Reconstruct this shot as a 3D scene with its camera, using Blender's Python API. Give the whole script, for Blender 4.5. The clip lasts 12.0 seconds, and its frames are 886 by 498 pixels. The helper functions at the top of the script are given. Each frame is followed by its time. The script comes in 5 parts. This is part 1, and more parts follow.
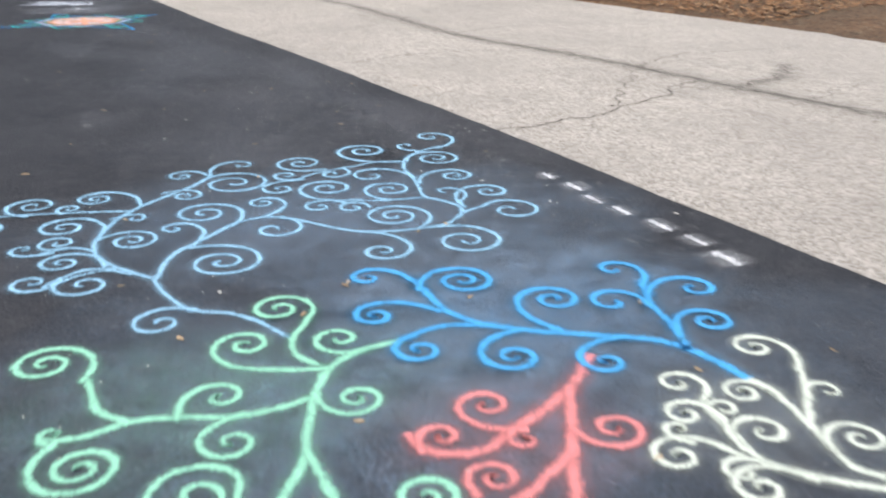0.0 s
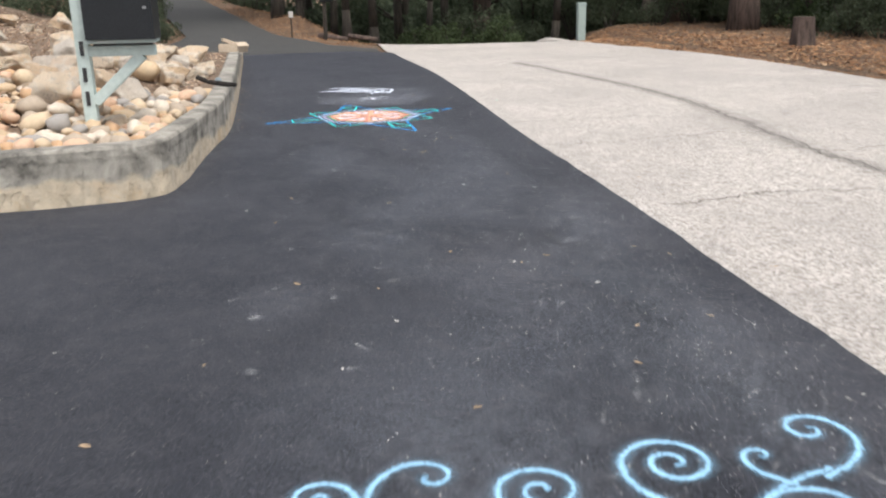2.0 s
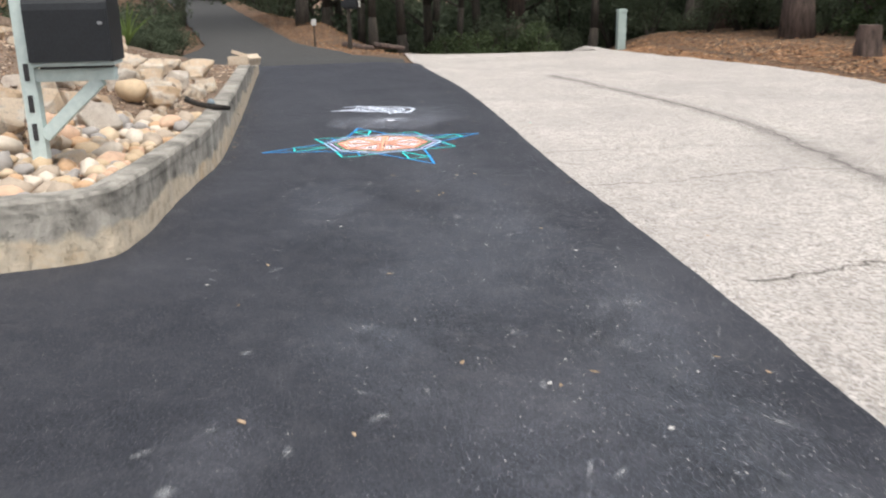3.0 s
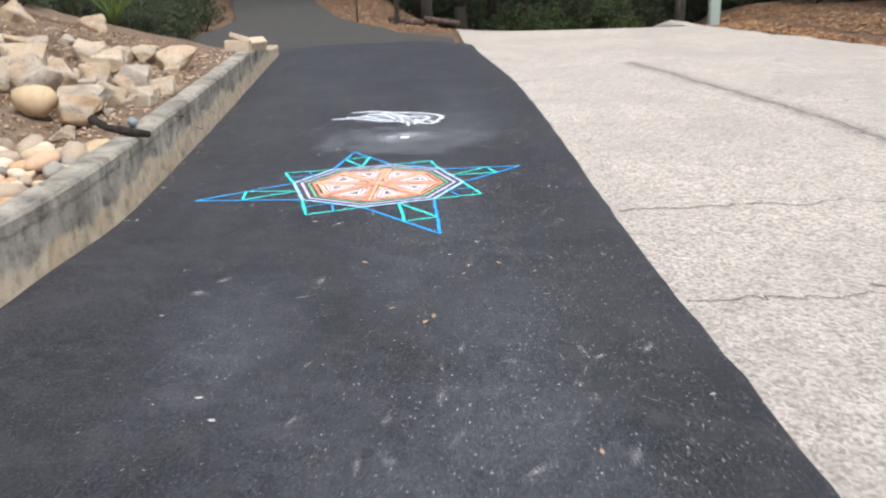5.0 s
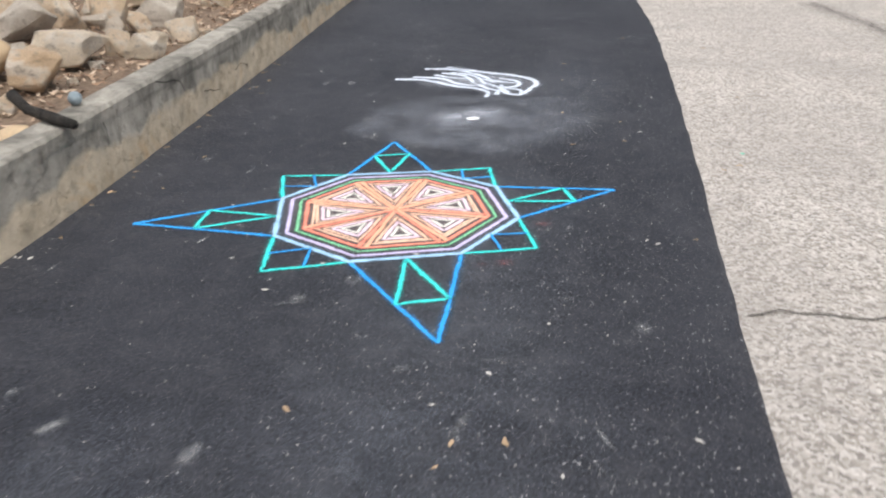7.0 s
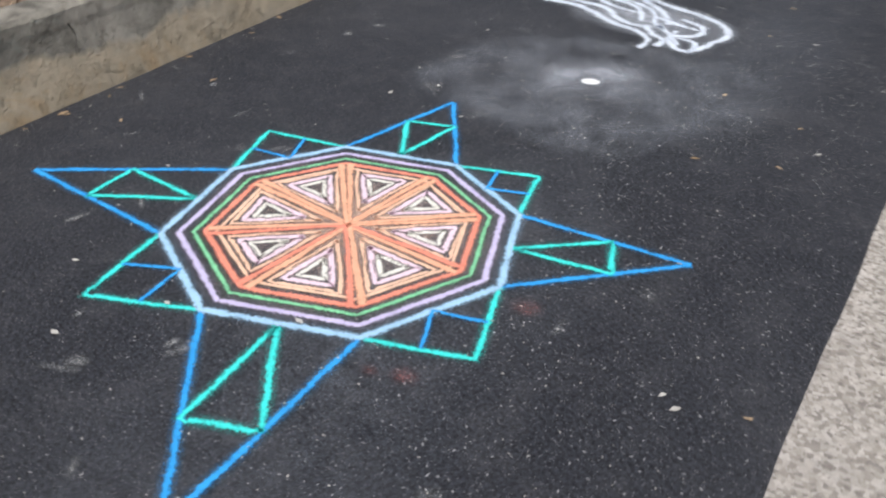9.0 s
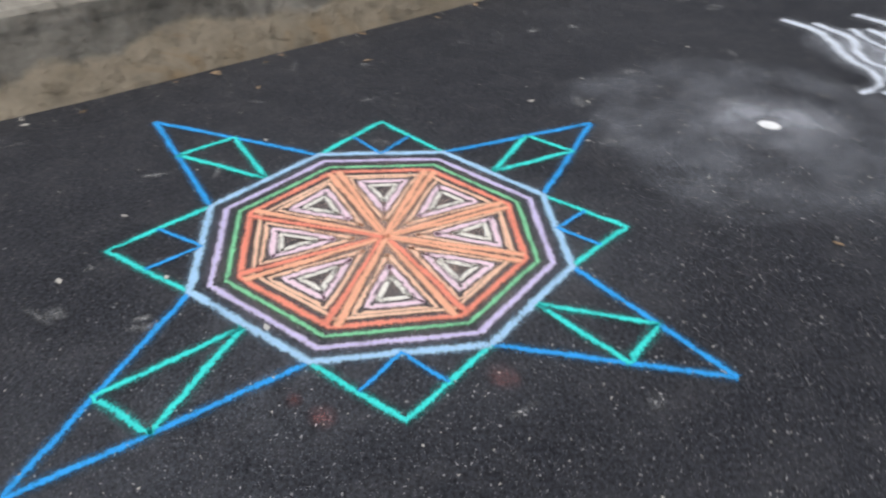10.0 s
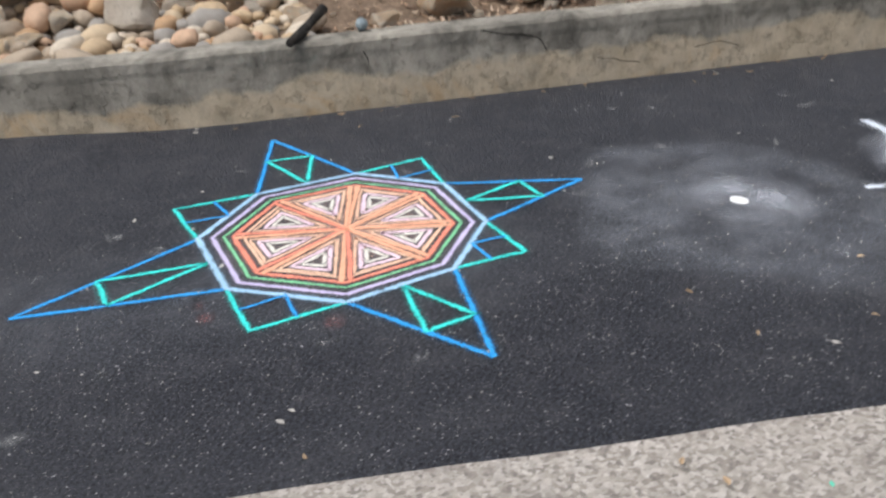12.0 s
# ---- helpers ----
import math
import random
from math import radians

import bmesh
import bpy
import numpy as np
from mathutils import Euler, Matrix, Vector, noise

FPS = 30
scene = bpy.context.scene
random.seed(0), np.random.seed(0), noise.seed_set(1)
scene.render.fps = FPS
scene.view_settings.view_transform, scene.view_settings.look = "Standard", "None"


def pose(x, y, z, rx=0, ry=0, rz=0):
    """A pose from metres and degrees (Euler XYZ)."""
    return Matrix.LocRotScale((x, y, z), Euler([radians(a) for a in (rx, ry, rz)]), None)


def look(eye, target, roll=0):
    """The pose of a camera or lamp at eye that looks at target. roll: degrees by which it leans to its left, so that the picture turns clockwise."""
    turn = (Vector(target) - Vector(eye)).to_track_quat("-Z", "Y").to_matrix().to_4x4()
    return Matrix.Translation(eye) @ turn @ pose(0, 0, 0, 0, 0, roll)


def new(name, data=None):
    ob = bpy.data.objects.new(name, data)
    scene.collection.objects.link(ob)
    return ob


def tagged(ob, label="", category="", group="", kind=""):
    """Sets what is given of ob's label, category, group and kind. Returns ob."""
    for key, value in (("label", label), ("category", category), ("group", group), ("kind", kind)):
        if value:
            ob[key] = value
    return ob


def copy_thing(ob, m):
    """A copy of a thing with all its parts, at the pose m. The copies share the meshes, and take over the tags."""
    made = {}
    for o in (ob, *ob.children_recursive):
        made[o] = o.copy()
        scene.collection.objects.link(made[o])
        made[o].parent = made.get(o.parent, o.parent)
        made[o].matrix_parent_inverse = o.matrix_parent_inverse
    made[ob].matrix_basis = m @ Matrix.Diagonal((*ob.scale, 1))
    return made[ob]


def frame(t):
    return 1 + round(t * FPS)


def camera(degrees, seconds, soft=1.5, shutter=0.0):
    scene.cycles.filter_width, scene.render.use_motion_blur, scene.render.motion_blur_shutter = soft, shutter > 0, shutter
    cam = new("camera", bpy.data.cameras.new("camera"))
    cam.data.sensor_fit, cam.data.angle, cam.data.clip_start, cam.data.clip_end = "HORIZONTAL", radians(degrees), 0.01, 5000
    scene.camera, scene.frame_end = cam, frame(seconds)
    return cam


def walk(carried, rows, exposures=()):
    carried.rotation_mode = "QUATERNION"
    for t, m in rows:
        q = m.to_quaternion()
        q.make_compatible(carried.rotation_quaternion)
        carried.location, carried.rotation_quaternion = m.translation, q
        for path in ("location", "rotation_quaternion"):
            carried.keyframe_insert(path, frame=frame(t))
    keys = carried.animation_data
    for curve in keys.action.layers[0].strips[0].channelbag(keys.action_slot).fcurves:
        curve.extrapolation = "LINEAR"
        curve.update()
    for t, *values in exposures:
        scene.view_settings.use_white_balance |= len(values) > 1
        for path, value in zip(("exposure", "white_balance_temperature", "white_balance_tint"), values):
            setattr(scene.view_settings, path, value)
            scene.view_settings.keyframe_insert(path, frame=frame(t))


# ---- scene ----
cam = camera(53.8, 12.0, soft=2.1, shutter=0.4)
PATH = [
    (0, (0.096, 0.095, 1.372), (0.081, 1.961, 0.651), 0.3),
    (0.2, (0.108, 0.364, 1.365), (0.028, 2.236, 0.665), -0.6),
    (0.4, (0.123, 0.657, 1.37), (0.001, 2.53, 0.68), -0.8),
    (0.5, (0.134, 0.769, 1.389), (-0.013, 2.64, 0.699), -0.3),
    (0.6, (0.119, 0.915, 1.395), (-0.058, 2.783, 0.703), -0.3),
    (1, (0.133, 1.429, 1.4), (-0.316, 3.265, 0.746), -0.5),
    (1.1, (0.074, 1.553, 1.391), (-0.433, 3.371, 0.73), 0.2),
    (1.5, (-0.033, 2.108, 1.426), (-0.65, 3.902, 0.793), -1.9),
    (2, (-0.181, 2.782, 1.445), (-0.899, 4.557, 0.865), -1.0),
    (2.5, (-0.387, 3.442, 1.452), (-1.119, 5.217, 0.891), -0.6),
    (3, (-0.611, 4.114, 1.472), (-1.399, 5.862, 0.903), -1.2),
    (3.5, (-0.792, 4.791, 1.502), (-1.661, 6.496, 0.922), -2.0),
    (3.7, (-0.892, 5.073, 1.497), (-1.746, 6.794, 0.941), -2.0),
    (5.3, (-1.61, 7.335, 1.468), (-2.59, 8.936, 0.775), -1.0),
    (5.5, (-1.676, 7.55, 1.491), (-2.685, 9.117, 0.763), -0.6),
    (6, (-1.886, 8.047, 1.522), (-2.877, 9.62, 0.784), -0.2),
    (6.5, (-2.007, 8.553, 1.526), (-3.126, 10.009, 0.733), -1.3),
    (7, (-2.106, 9.04, 1.529), (-3.274, 10.44, 0.707), -1.1),
    (7.5, (-2.247, 9.566, 1.519), (-3.493, 10.854, 0.633), -0.8),
    (7.7, (-2.289, 9.755, 1.52), (-3.589, 10.944, 0.575), -0.6),
    (9.3, (-2.462, 11.232, 1.494), (-4.0, 11.79, 0.335), 0.2),
    (9.5, (-2.464, 11.417, 1.494), (-4.034, 11.751, 0.301), -1.3),
    (9.9, (-2.496, 11.757, 1.498), (-4.123, 11.976, 0.356), 0.3),
    (10, (-2.511, 11.863, 1.471), (-4.16, 11.984, 0.346), -0.0),
    (10.5, (-2.459, 12.316, 1.499), (-4.109, 11.98, 0.421), -3.7),
    (11, (-2.245, 12.744, 1.505), (-3.902, 12.239, 0.505), -2.8),
    (11.5, (-2.032, 13.062, 1.53), (-3.65, 12.502, 0.497), -3.6),
    (12, (-1.953, 13.428, 1.519), (-3.595, 12.743, 0.606), -3.5),
]
walk(cam, [(t, look(eye, target, roll)) for t, eye, target, roll in PATH],
     [(0.0, 0.52), (1.0, 0.64), (3.0, 0.76), (5.5, 0.78), (7.5, 0.50), (9.3, 0.14), (9.6, -0.02), (11.0, 0.10), (12.0, 0.30)])

# ---- light: bright overcast sky ----
world = bpy.data.worlds.new("overcast_sky")
scene.world = world
world.use_nodes = True
wn = world.node_tree
sky = wn.nodes.new("ShaderNodeTexSky")
sky.sky_type = "NISHITA"
sky.sun_disc = False
sky.sun_elevation, sky.sun_rotation = radians(64), radians(123)
sky.air_density, sky.dust_density, sky.ozone_density = 1.0, 4.0, 1.0
wn.nodes["Background"].inputs["Strength"].default_value = 0.13
soften = wn.nodes.new("ShaderNodeHueSaturation")
soften.inputs["Saturation"].default_value = 0.35
wn.links.new(sky.outputs["Color"], soften.inputs["Color"])
wn.links.new(soften.outputs["Color"], wn.nodes["Background"].inputs["Color"])
sun = new("sun", bpy.data.lights.new("sun", "SUN"))
sun.data.energy, sun.data.angle, sun.data.color = 1.3, radians(30), (1.0, 0.96, 0.9)
sun.matrix_world = look((0, 0, 30), (Vector((0, 0, 30)) + Vector((-0.34, 0.22, -0.85))))

# ---- plan: s runs along the road, n across it to the right ----


def at(n, s, z=0.0):
    return Vector((0.86 * n - 0.51 * s, 0.51 * n + 0.86 * s, z))


def wall_n(s):
    """Road face of the low wall at s."""
    pts = [(8.86, 0.0), (9.02, 0.22), (9.6, 0.30), (11.2, 0.44), (12.5, 0.42), (14.5, 0.35), (17.5, 0.2), (22.5, 0.0)]
    for (a, na), (b, nb) in zip(pts, pts[1:]):
        if s <= b:
            return na + (nb - na) * max(0.0, s - a) / (b - a)
    return 0.0


def smooth(a, b, x):
    x = min(1.0, max(0.0, (x - a) / (b - a)))
    return x * x * (3 - 2 * x)


def side_n(s):
    """Middle of the side road that leaves the far end of the driveway."""
    return -0.1 - 0.22 * max(0.0, s - 25.0)


def land(n, s):
    """Height of the land under everything."""
    z = 0.0
    fall = 25.0 + 5.0 * smooth(8.5, 11.5, n)
    right = smooth(side_n(s) + 1.6, side_n(s) + 5.5, n)
    if s > fall:
        z -= right * min(9.0, 0.10 * (s - fall) + 0.012 * min(s - fall, 14.0) ** 2)
    if s > 24.0:
        z += (1 - right) * 0.05 * min(40.0, s - 24.0)
    if s > 22.0:
        z += 0.7 * smooth(27.5, 32.0, s) * (1 - right) * smooth(1.3, 3.2, abs(n - side_n(s))) * (1.0 if n > side_n(s) else 1.8)
    if n > 9.7:
        z += 0.10 * smooth(9.7, 11.0, n) + 0.02 * min(40.0, n - 9.7)
    back = min(wall_n(s) - n, s - 8.8)
    if back > 0:
        bed = 0.30 + 0.27 * max(0.0, back - 0.8)
        z += smooth(0.02, 0.16, back) * min(5.0, bed) * (1 - smooth(19.5, 22.5, s))
    return z


# ---- helpers for building ----
def link_mesh(name, bm, material, parent=None, label="", shade=False):
    me = bpy.data.meshes.new(name)
    bm.normal_update()
    bm.to_mesh(me)
    bm.free()
    if material:
        me.materials.append(material)
    if shade:
        me.polygons.foreach_set("use_smooth", [True] * len(me.polygons))
    ob = new(name, me)
    if parent:
        ob.parent = parent
    if label:
        ob["label"] = label
    return ob


def part(name, bm, material, parent, label="", shade=False):
    return link_mesh(name, bm, material, parent, label, shade)


def box(bm, m, sx, sy, sz, bevel=0.0):
    """A box of that size whose base centre lies at the pose m."""
    made = bmesh.ops.create_cube(bm, size=1.0)["verts"]
    bmesh.ops.scale(bm, vec=(sx, sy, sz), verts=made)
    bmesh.ops.translate(bm, vec=(0, 0, sz / 2), verts=made)
    if bevel:
        edges = list({e for v in made for e in v.link_edges})
        made = list({v for f in bmesh.ops.bevel(bm, geom=edges, offset=bevel, segments=2, affect="EDGES")["faces"] for v in f.verts} | {v for v in made if v.is_valid})
    bmesh.ops.transform(bm, matrix=m, verts=made)
    return made


def sheet(n0, n1, s0, s1, dn, ds, height, keep=None):
    """A grid over the plan with its height from a function."""
    bm = bmesh.new()
    nn, ns = max(1, round((n1 - n0) / dn)), max(1, round((s1 - s0) / ds))
    grid = [[bm.verts.new(at(n0 + (n1 - n0) * i / nn, s0 + (s1 - s0) * j / ns, height(n0 + (n1 - n0) * i / nn, s0 + (s1 - s0) * j / ns))) for i in range(nn + 1)] for j in range(ns + 1)]
    for j in range(ns):
        for i in range(nn):
            if keep is None or keep(n0 + (n1 - n0) * (i + 0.5) / nn, s0 + (s1 - s0) * (j + 0.5) / ns):
                bm.faces.new((grid[j][i], grid[j][i + 1], grid[j + 1][i + 1], grid[j + 1][i]))
    loose = [v for v in bm.verts if not v.link_faces]
    bmesh.ops.delete(bm, geom=loose, context="VERTS")
    return bm


# ---- materials ----
class Nodes:
    """A short way to write node materials."""

    def __init__(self, name, rough=0.8):
        self.mat = bpy.data.materials.new(name)
        self.mat.use_nodes = True
        self.tree = self.mat.node_tree
        self.bsdf = self.tree.nodes["Principled BSDF"]
        self.bsdf.inputs["Roughness"].default_value = rough
        self.co = self.add("ShaderNodeTexCoord").outputs["Object"]
        geo = self.add("ShaderNodeNewGeometry")
        self.pos, self.island = geo.outputs["Position"], geo.outputs["Random Per Island"]
        self.rand = self.add("ShaderNodeObjectInfo").outputs["Random"]

    def add(self, kind):
        return self.tree.nodes.new(kind)

    def link(self, a, b):
        self.tree.links.new(a, b)

    def noise(self, scale, detail=4, rough=0.55, co=None, distort=0.0):
        t = self.add("ShaderNodeTexNoise")
        t.inputs["Scale"].default_value, t.inputs["Detail"].default_value, t.inputs["Roughness"].default_value = scale, detail, rough
        t.inputs["Distortion"].default_value = distort
        self.link(co or self.pos, t.inputs["Vector"])
        return t.outputs["Fac"]

    def cells(self, scale, feature="F1", out="Distance", co=None):
        t = self.add("ShaderNodeTexVoronoi")
        t.feature = feature
        t.inputs["Scale"].default_value = scale
        self.link(co or self.pos, t.inputs["Vector"])
        return t.outputs[out]

    def ramp(self, fac, *stops):
        r = self.add("ShaderNodeValToRGB")
        while len(r.color_ramp.elements) < len(stops):
            r.color_ramp.elements.new(0.5)
        for e, (p, c) in zip(r.color_ramp.elements, stops):
            e.position = p
            e.color = (c, c, c, 1) if isinstance(c, (int, float)) else (*c, 1)
        self.link(fac, r.inputs["Fac"])
        return r.outputs["Color"]

    def mix(self, fac, a, b, how="MIX"):
        m = self.add("ShaderNodeMix")
        m.data_type, m.blend_type = "RGBA", how
        for sock, v in ((m.inputs[0], fac), (m.inputs[6], a), (m.inputs[7], b)):
            if isinstance(v, (int, float)):
                sock.default_value = v if sock == m.inputs[0] else (v, v, v, 1)
            elif isinstance(v, tuple):
                sock.default_value = (*v, 1)
            else:
                self.link(v, sock)
        return m.outputs[2]

    def math(self, how, a, b=0.5):
        m = self.add("ShaderNodeMath")
        m.operation = how
        for sock, v in zip(m.inputs, (a, b)):
            if isinstance(v, (int, float)):
                sock.default_value = v
            else:
                self.link(v, sock)
        return m.outputs[0]

    def axis(self, i, co=None):
        sp = self.add("ShaderNodeSeparateXYZ")
        self.link(co or self.pos, sp.inputs[0])
        return sp.outputs[i]

    def done(self, color, bump=None, strength=0.4, distance=0.01, alpha=None, rough=None):
        if isinstance(color, tuple):
            self.bsdf.inputs["Base Color"].default_value = (*color, 1)
        else:
            self.link(color, self.bsdf.inputs["Base Color"])
        if bump is not None:
            b = self.add("ShaderNodeBump")
            b.inputs["Strength"].default_value, b.inputs["Distance"].default_value = strength, distance
            self.link(bump, b.inputs["Height"])
            self.link(b.outputs["Normal"], self.bsdf.inputs["Normal"])
        if alpha is not None:
            self.link(alpha, self.bsdf.inputs["Alpha"])
        if rough is not None:
            self.link(rough, self.bsdf.inputs["Roughness"])
        return self.mat


def asphalt_material():
    """Fresh black asphalt: dark binder, coarse grain, pale worn stone tips with glints painted in, thin grey film in
    patches.
    """
    k = Nodes("black_asphalt", 0.58)
    k.bsdf.inputs["Specular IOR Level"].default_value = 0.15
    grain = k.noise(80, 5, 0.85)
    col = k.mix(k.ramp(grain, (0.38, 0.0), (0.64, 1.0)), (0.004, 0.005, 0.0075), (0.078, 0.083, 0.103))
    some = k.ramp(k.noise(22, 3, 0.7), (0.44, 0.0), (0.60, 1.0))
    speck = k.ramp(k.math("ADD", k.cells(62), k.math("MULTIPLY", k.noise(170, 3, 0.7), 0.22)), (0.20, 1.0), (0.33, 0.0))
    pick = k.ramp(k.axis(1, k.cells(62, out="Color")), (0.5, 0.0), (0.85, 1.0))
    col = k.mix(k.math("MULTIPLY", k.math("MULTIPLY", speck, some), pick), col, (0.40, 0.40, 0.41))
    fine = k.ramp(k.cells(150), (0.16, 1.0), (0.28, 0.0))
    tip = k.ramp(k.axis(0, k.cells(150, out="Color")), (0.45, 0.0), (0.9, 1.0))
    col = k.mix(k.math("MULTIPLY", fine, tip), col, (0.36, 0.365, 0.39))
    patch = k.ramp(k.noise(1.1, 5, 0.6, distort=0.5), (0.34, 0.0), (0.70, 1.0))
    col = k.mix(k.math("MULTIPLY", patch, 0.36), col, (0.10, 0.103, 0.118))
    film = k.ramp(k.noise(6.0, 6, 0.75), (0.48, 0.0), (0.74, 1.0))
    col = k.mix(k.math("MULTIPLY", film, 0.27), col, (0.17, 0.17, 0.184))
    bump = k.math("ADD", grain, k.math("MULTIPLY", k.cells(62), 0.8))
    return k.done(col, bump, 1.0, 0.011)


def concrete_road_material():
    """Pale worn road: exposed tan and grey stone in a light binder, darker blotches and stains."""
    k = Nodes("worn_pale_road", 0.95)
    k.bsdf.inputs["Specular IOR Level"].default_value = 0.25
    grain = k.noise(42, 6, 0.85)
    col = k.mix(k.ramp(grain, (0.35, 0.0), (0.64, 1.0)), (0.25, 0.228, 0.205), (0.71, 0.665, 0.62))
    pebble_tone = k.ramp(k.axis(0, k.cells(75, out="Color")), (0.0, (0.11, 0.097, 0.088)), (0.22, (0.30, 0.262, 0.225)), (0.45, (0.46, 0.42, 0.375)), (0.72, (0.60, 0.56, 0.52)), (1.0, (0.78, 0.745, 0.71)))
    col = k.mix(0.66, col, pebble_tone)
    col = k.mix(k.ramp(k.cells(48), (0.07, 0.8), (0.17, 0.0)), col, (0.11, 0.10, 0.095))
    col = k.mix(k.math("MULTIPLY", k.ramp(k.noise(0.55, 6, 0.65, distort=0.4), (0.40, 0.0), (0.66, 1.0)), 0.50), col, (0.33, 0.305, 0.282))
    col = k.mix(k.math("MULTIPLY", k.ramp(k.noise(1.7, 6, 0.7, distort=1.2), (0.56, 0.0), (0.70, 1.0)), 0.40), col, (0.22, 0.205, 0.195))
    col = k.mix(k.math("MULTIPLY", k.ramp(k.noise(5, 6, 0.75), (0.48, 0.0), (0.70, 1.0)), 0.28), col, (0.23, 0.21, 0.20))
    col = k.mix(k.math("MULTIPLY", k.ramp(k.noise(14, 6, 0.85), (0.54, 0.0), (0.66, 1.0)), 0.28), col, (0.17, 0.155, 0.145))
    return k.done(col, grain, 0.8, 0.01)


def plain_material(name, a, b, scale=20, rough=0.8, strength=0.3, metal=0.0, random_shift=0.0):
    k = Nodes(name, rough)
    g = k.noise(scale, 5, 0.6, co=k.co)
    big = k.noise(scale * 0.13, 4, 0.6, co=k.co)
    col = k.mix(k.ramp(g, (0.3, 0.0), (0.7, 1.0)), a, b)
    col = k.mix(k.math("MULTIPLY", k.ramp(big, (0.4, 0.0), (0.7, 1.0)), 0.4), col, tuple(v * 0.7 for v in a))
    if random_shift:
        col = k.mix(k.math("MULTIPLY", k.rand, random_shift), col, tuple(v * 0.5 for v in a))
    k.bsdf.inputs["Metallic"].default_value = metal
    return k.done(col, g, strength, 0.01)


def wall_material():
    k = Nodes("weathered_wall_concrete", 0.92)
    fine = k.noise(38, 6, 0.7)
    mid = k.noise(3.2, 6, 0.65, distort=0.6)
    col = k.mix(k.ramp(mid, (0.34, 0.0), (0.66, 1.0)), (0.145, 0.136, 0.118), (0.47, 0.44, 0.385))
    streak_co = k.add("ShaderNodeMapping")
    streak_co.inputs["Scale"].default_value = (9, 9, 0.9)
    k.link(k.pos, streak_co.inputs["Vector"])
    streak = k.noise(1.0, 5, 0.6, co=streak_co.outputs["Vector"])
    col = k.mix(k.math("MULTIPLY", k.ramp(streak, (0.5, 0.0), (0.72, 1.0)), 0.30), col, (0.11, 0.107, 0.10))
    # tan mud left along the foot of the wall, with a wavy upper line
    line = k.math("ADD", k.axis(2), k.math("MULTIPLY", k.math("SUBTRACT", k.noise(1.5, 5, 0.6), 0.5), 0.40))
    line = k.math("ADD", line, k.math("MULTIPLY", k.math("SUBTRACT", k.noise(16, 4, 0.7), 0.5), 0.07))
    mud = k.ramp(line, (0.16, 1.0), (0.20, 0.0))
    mud = k.math("MULTIPLY", mud, k.ramp(k.noise(4, 6, 0.7), (0.32, 0.55), (0.52, 0.96)))
    col = k.mix(mud, col, k.mix(k.ramp(k.noise(7, 5, 0.6), (0.30, 0.0), (0.70, 1.0)), (0.45, 0.372, 0.268), (0.68, 0.58, 0.44)))
    rust = k.ramp(k.noise(2.4, 5, 0.7, distort=0.8), (0.54, 0.0), (0.68, 1.0))
    col = k.mix(k.math("MULTIPLY", k.math("MULTIPLY", mud, rust), 0.55), col, (0.52, 0.34, 0.17))
    blot = k.ramp(k.noise(11, 6, 0.8), (0.53, 0.0), (0.64, 1.0))
    col = k.mix(k.math("MULTIPLY", blot, 0.22), col, (0.13, 0.122, 0.11))
    col = k.mix(k.math("MULTIPLY", k.ramp(fine, (0.25, 1.0), (0.42, 0.0)), 0.35), col, (0.09, 0.085, 0.08))
    return k.done(col, k.math("ADD", fine, k.math("ADD", mid, blot)), 0.7, 0.014)


def stone_material():
    k = Nodes("river_stone", 0.7)
    tone = k.ramp(k.rand, (0.0, (0.55, 0.41, 0.26)), (0.16, (0.60, 0.47, 0.32)), (0.32, (0.33, 0.31, 0.29)), (0.46, (0.62, 0.41, 0.28)),
                  (0.60, (0.42, 0.34, 0.26)), (0.74, (0.64, 0.56, 0.46)), (0.88, (0.54, 0.34, 0.19)), (1.0, (0.27, 0.29, 0.31)))
    tone.node.color_ramp.interpolation = "CONSTANT"
    g = k.noise(34, 5, 0.7, co=k.co)
    big = k.noise(7, 3, 0.6, co=k.co)
    col = k.mix(k.math("MULTIPLY", k.ramp(big, (0.4, 0.0), (0.7, 1.0)), 0.5), tone, k.mix(0.5, tone, (0.22, 0.18, 0.14)))
    col = k.mix(k.math("MULTIPLY", k.ramp(g, (0.5, 0.0), (0.75, 1.0)), 0.25), col, (0.60, 0.52, 0.43))
    return k.done(col, g, 0.35, 0.01)


def rock_material():
    k = Nodes("brown_sandstone", 0.9)
    tone = k.ramp(k.rand, (0.0, (0.70, 0.51, 0.33)), (0.3, (0.84, 0.71, 0.55)), (0.5, (0.62, 0.44, 0.28)), (0.7, (0.80, 0.64, 0.46)), (0.88, (0.68, 0.61, 0.53)), (1.0, (0.80, 0.58, 0.37)))
    g = k.noise(22, 6, 0.75, co=k.co)
    big = k.noise(3.0, 4, 0.6, co=k.co)
    col = k.mix(k.ramp(g, (0.32, 0.6), (0.52, 0.0)), tone, k.mix(0.5, tone, (0.14, 0.105, 0.075)))
    col = k.mix(k.math("MULTIPLY", k.ramp(big, (0.48, 0.0), (0.62, 1.0)), 0.65), col, (0.86, 0.80, 0.71))
    col = k.mix(k.math("MULTIPLY", k.ramp(k.noise(6, 5, 0.7, co=k.co), (0.54, 0.0), (0.66, 1.0)), 0.6), col, (0.27, 0.19, 0.12))
    return k.done(col, k.math("ADD", g, big), 0.9, 0.05)


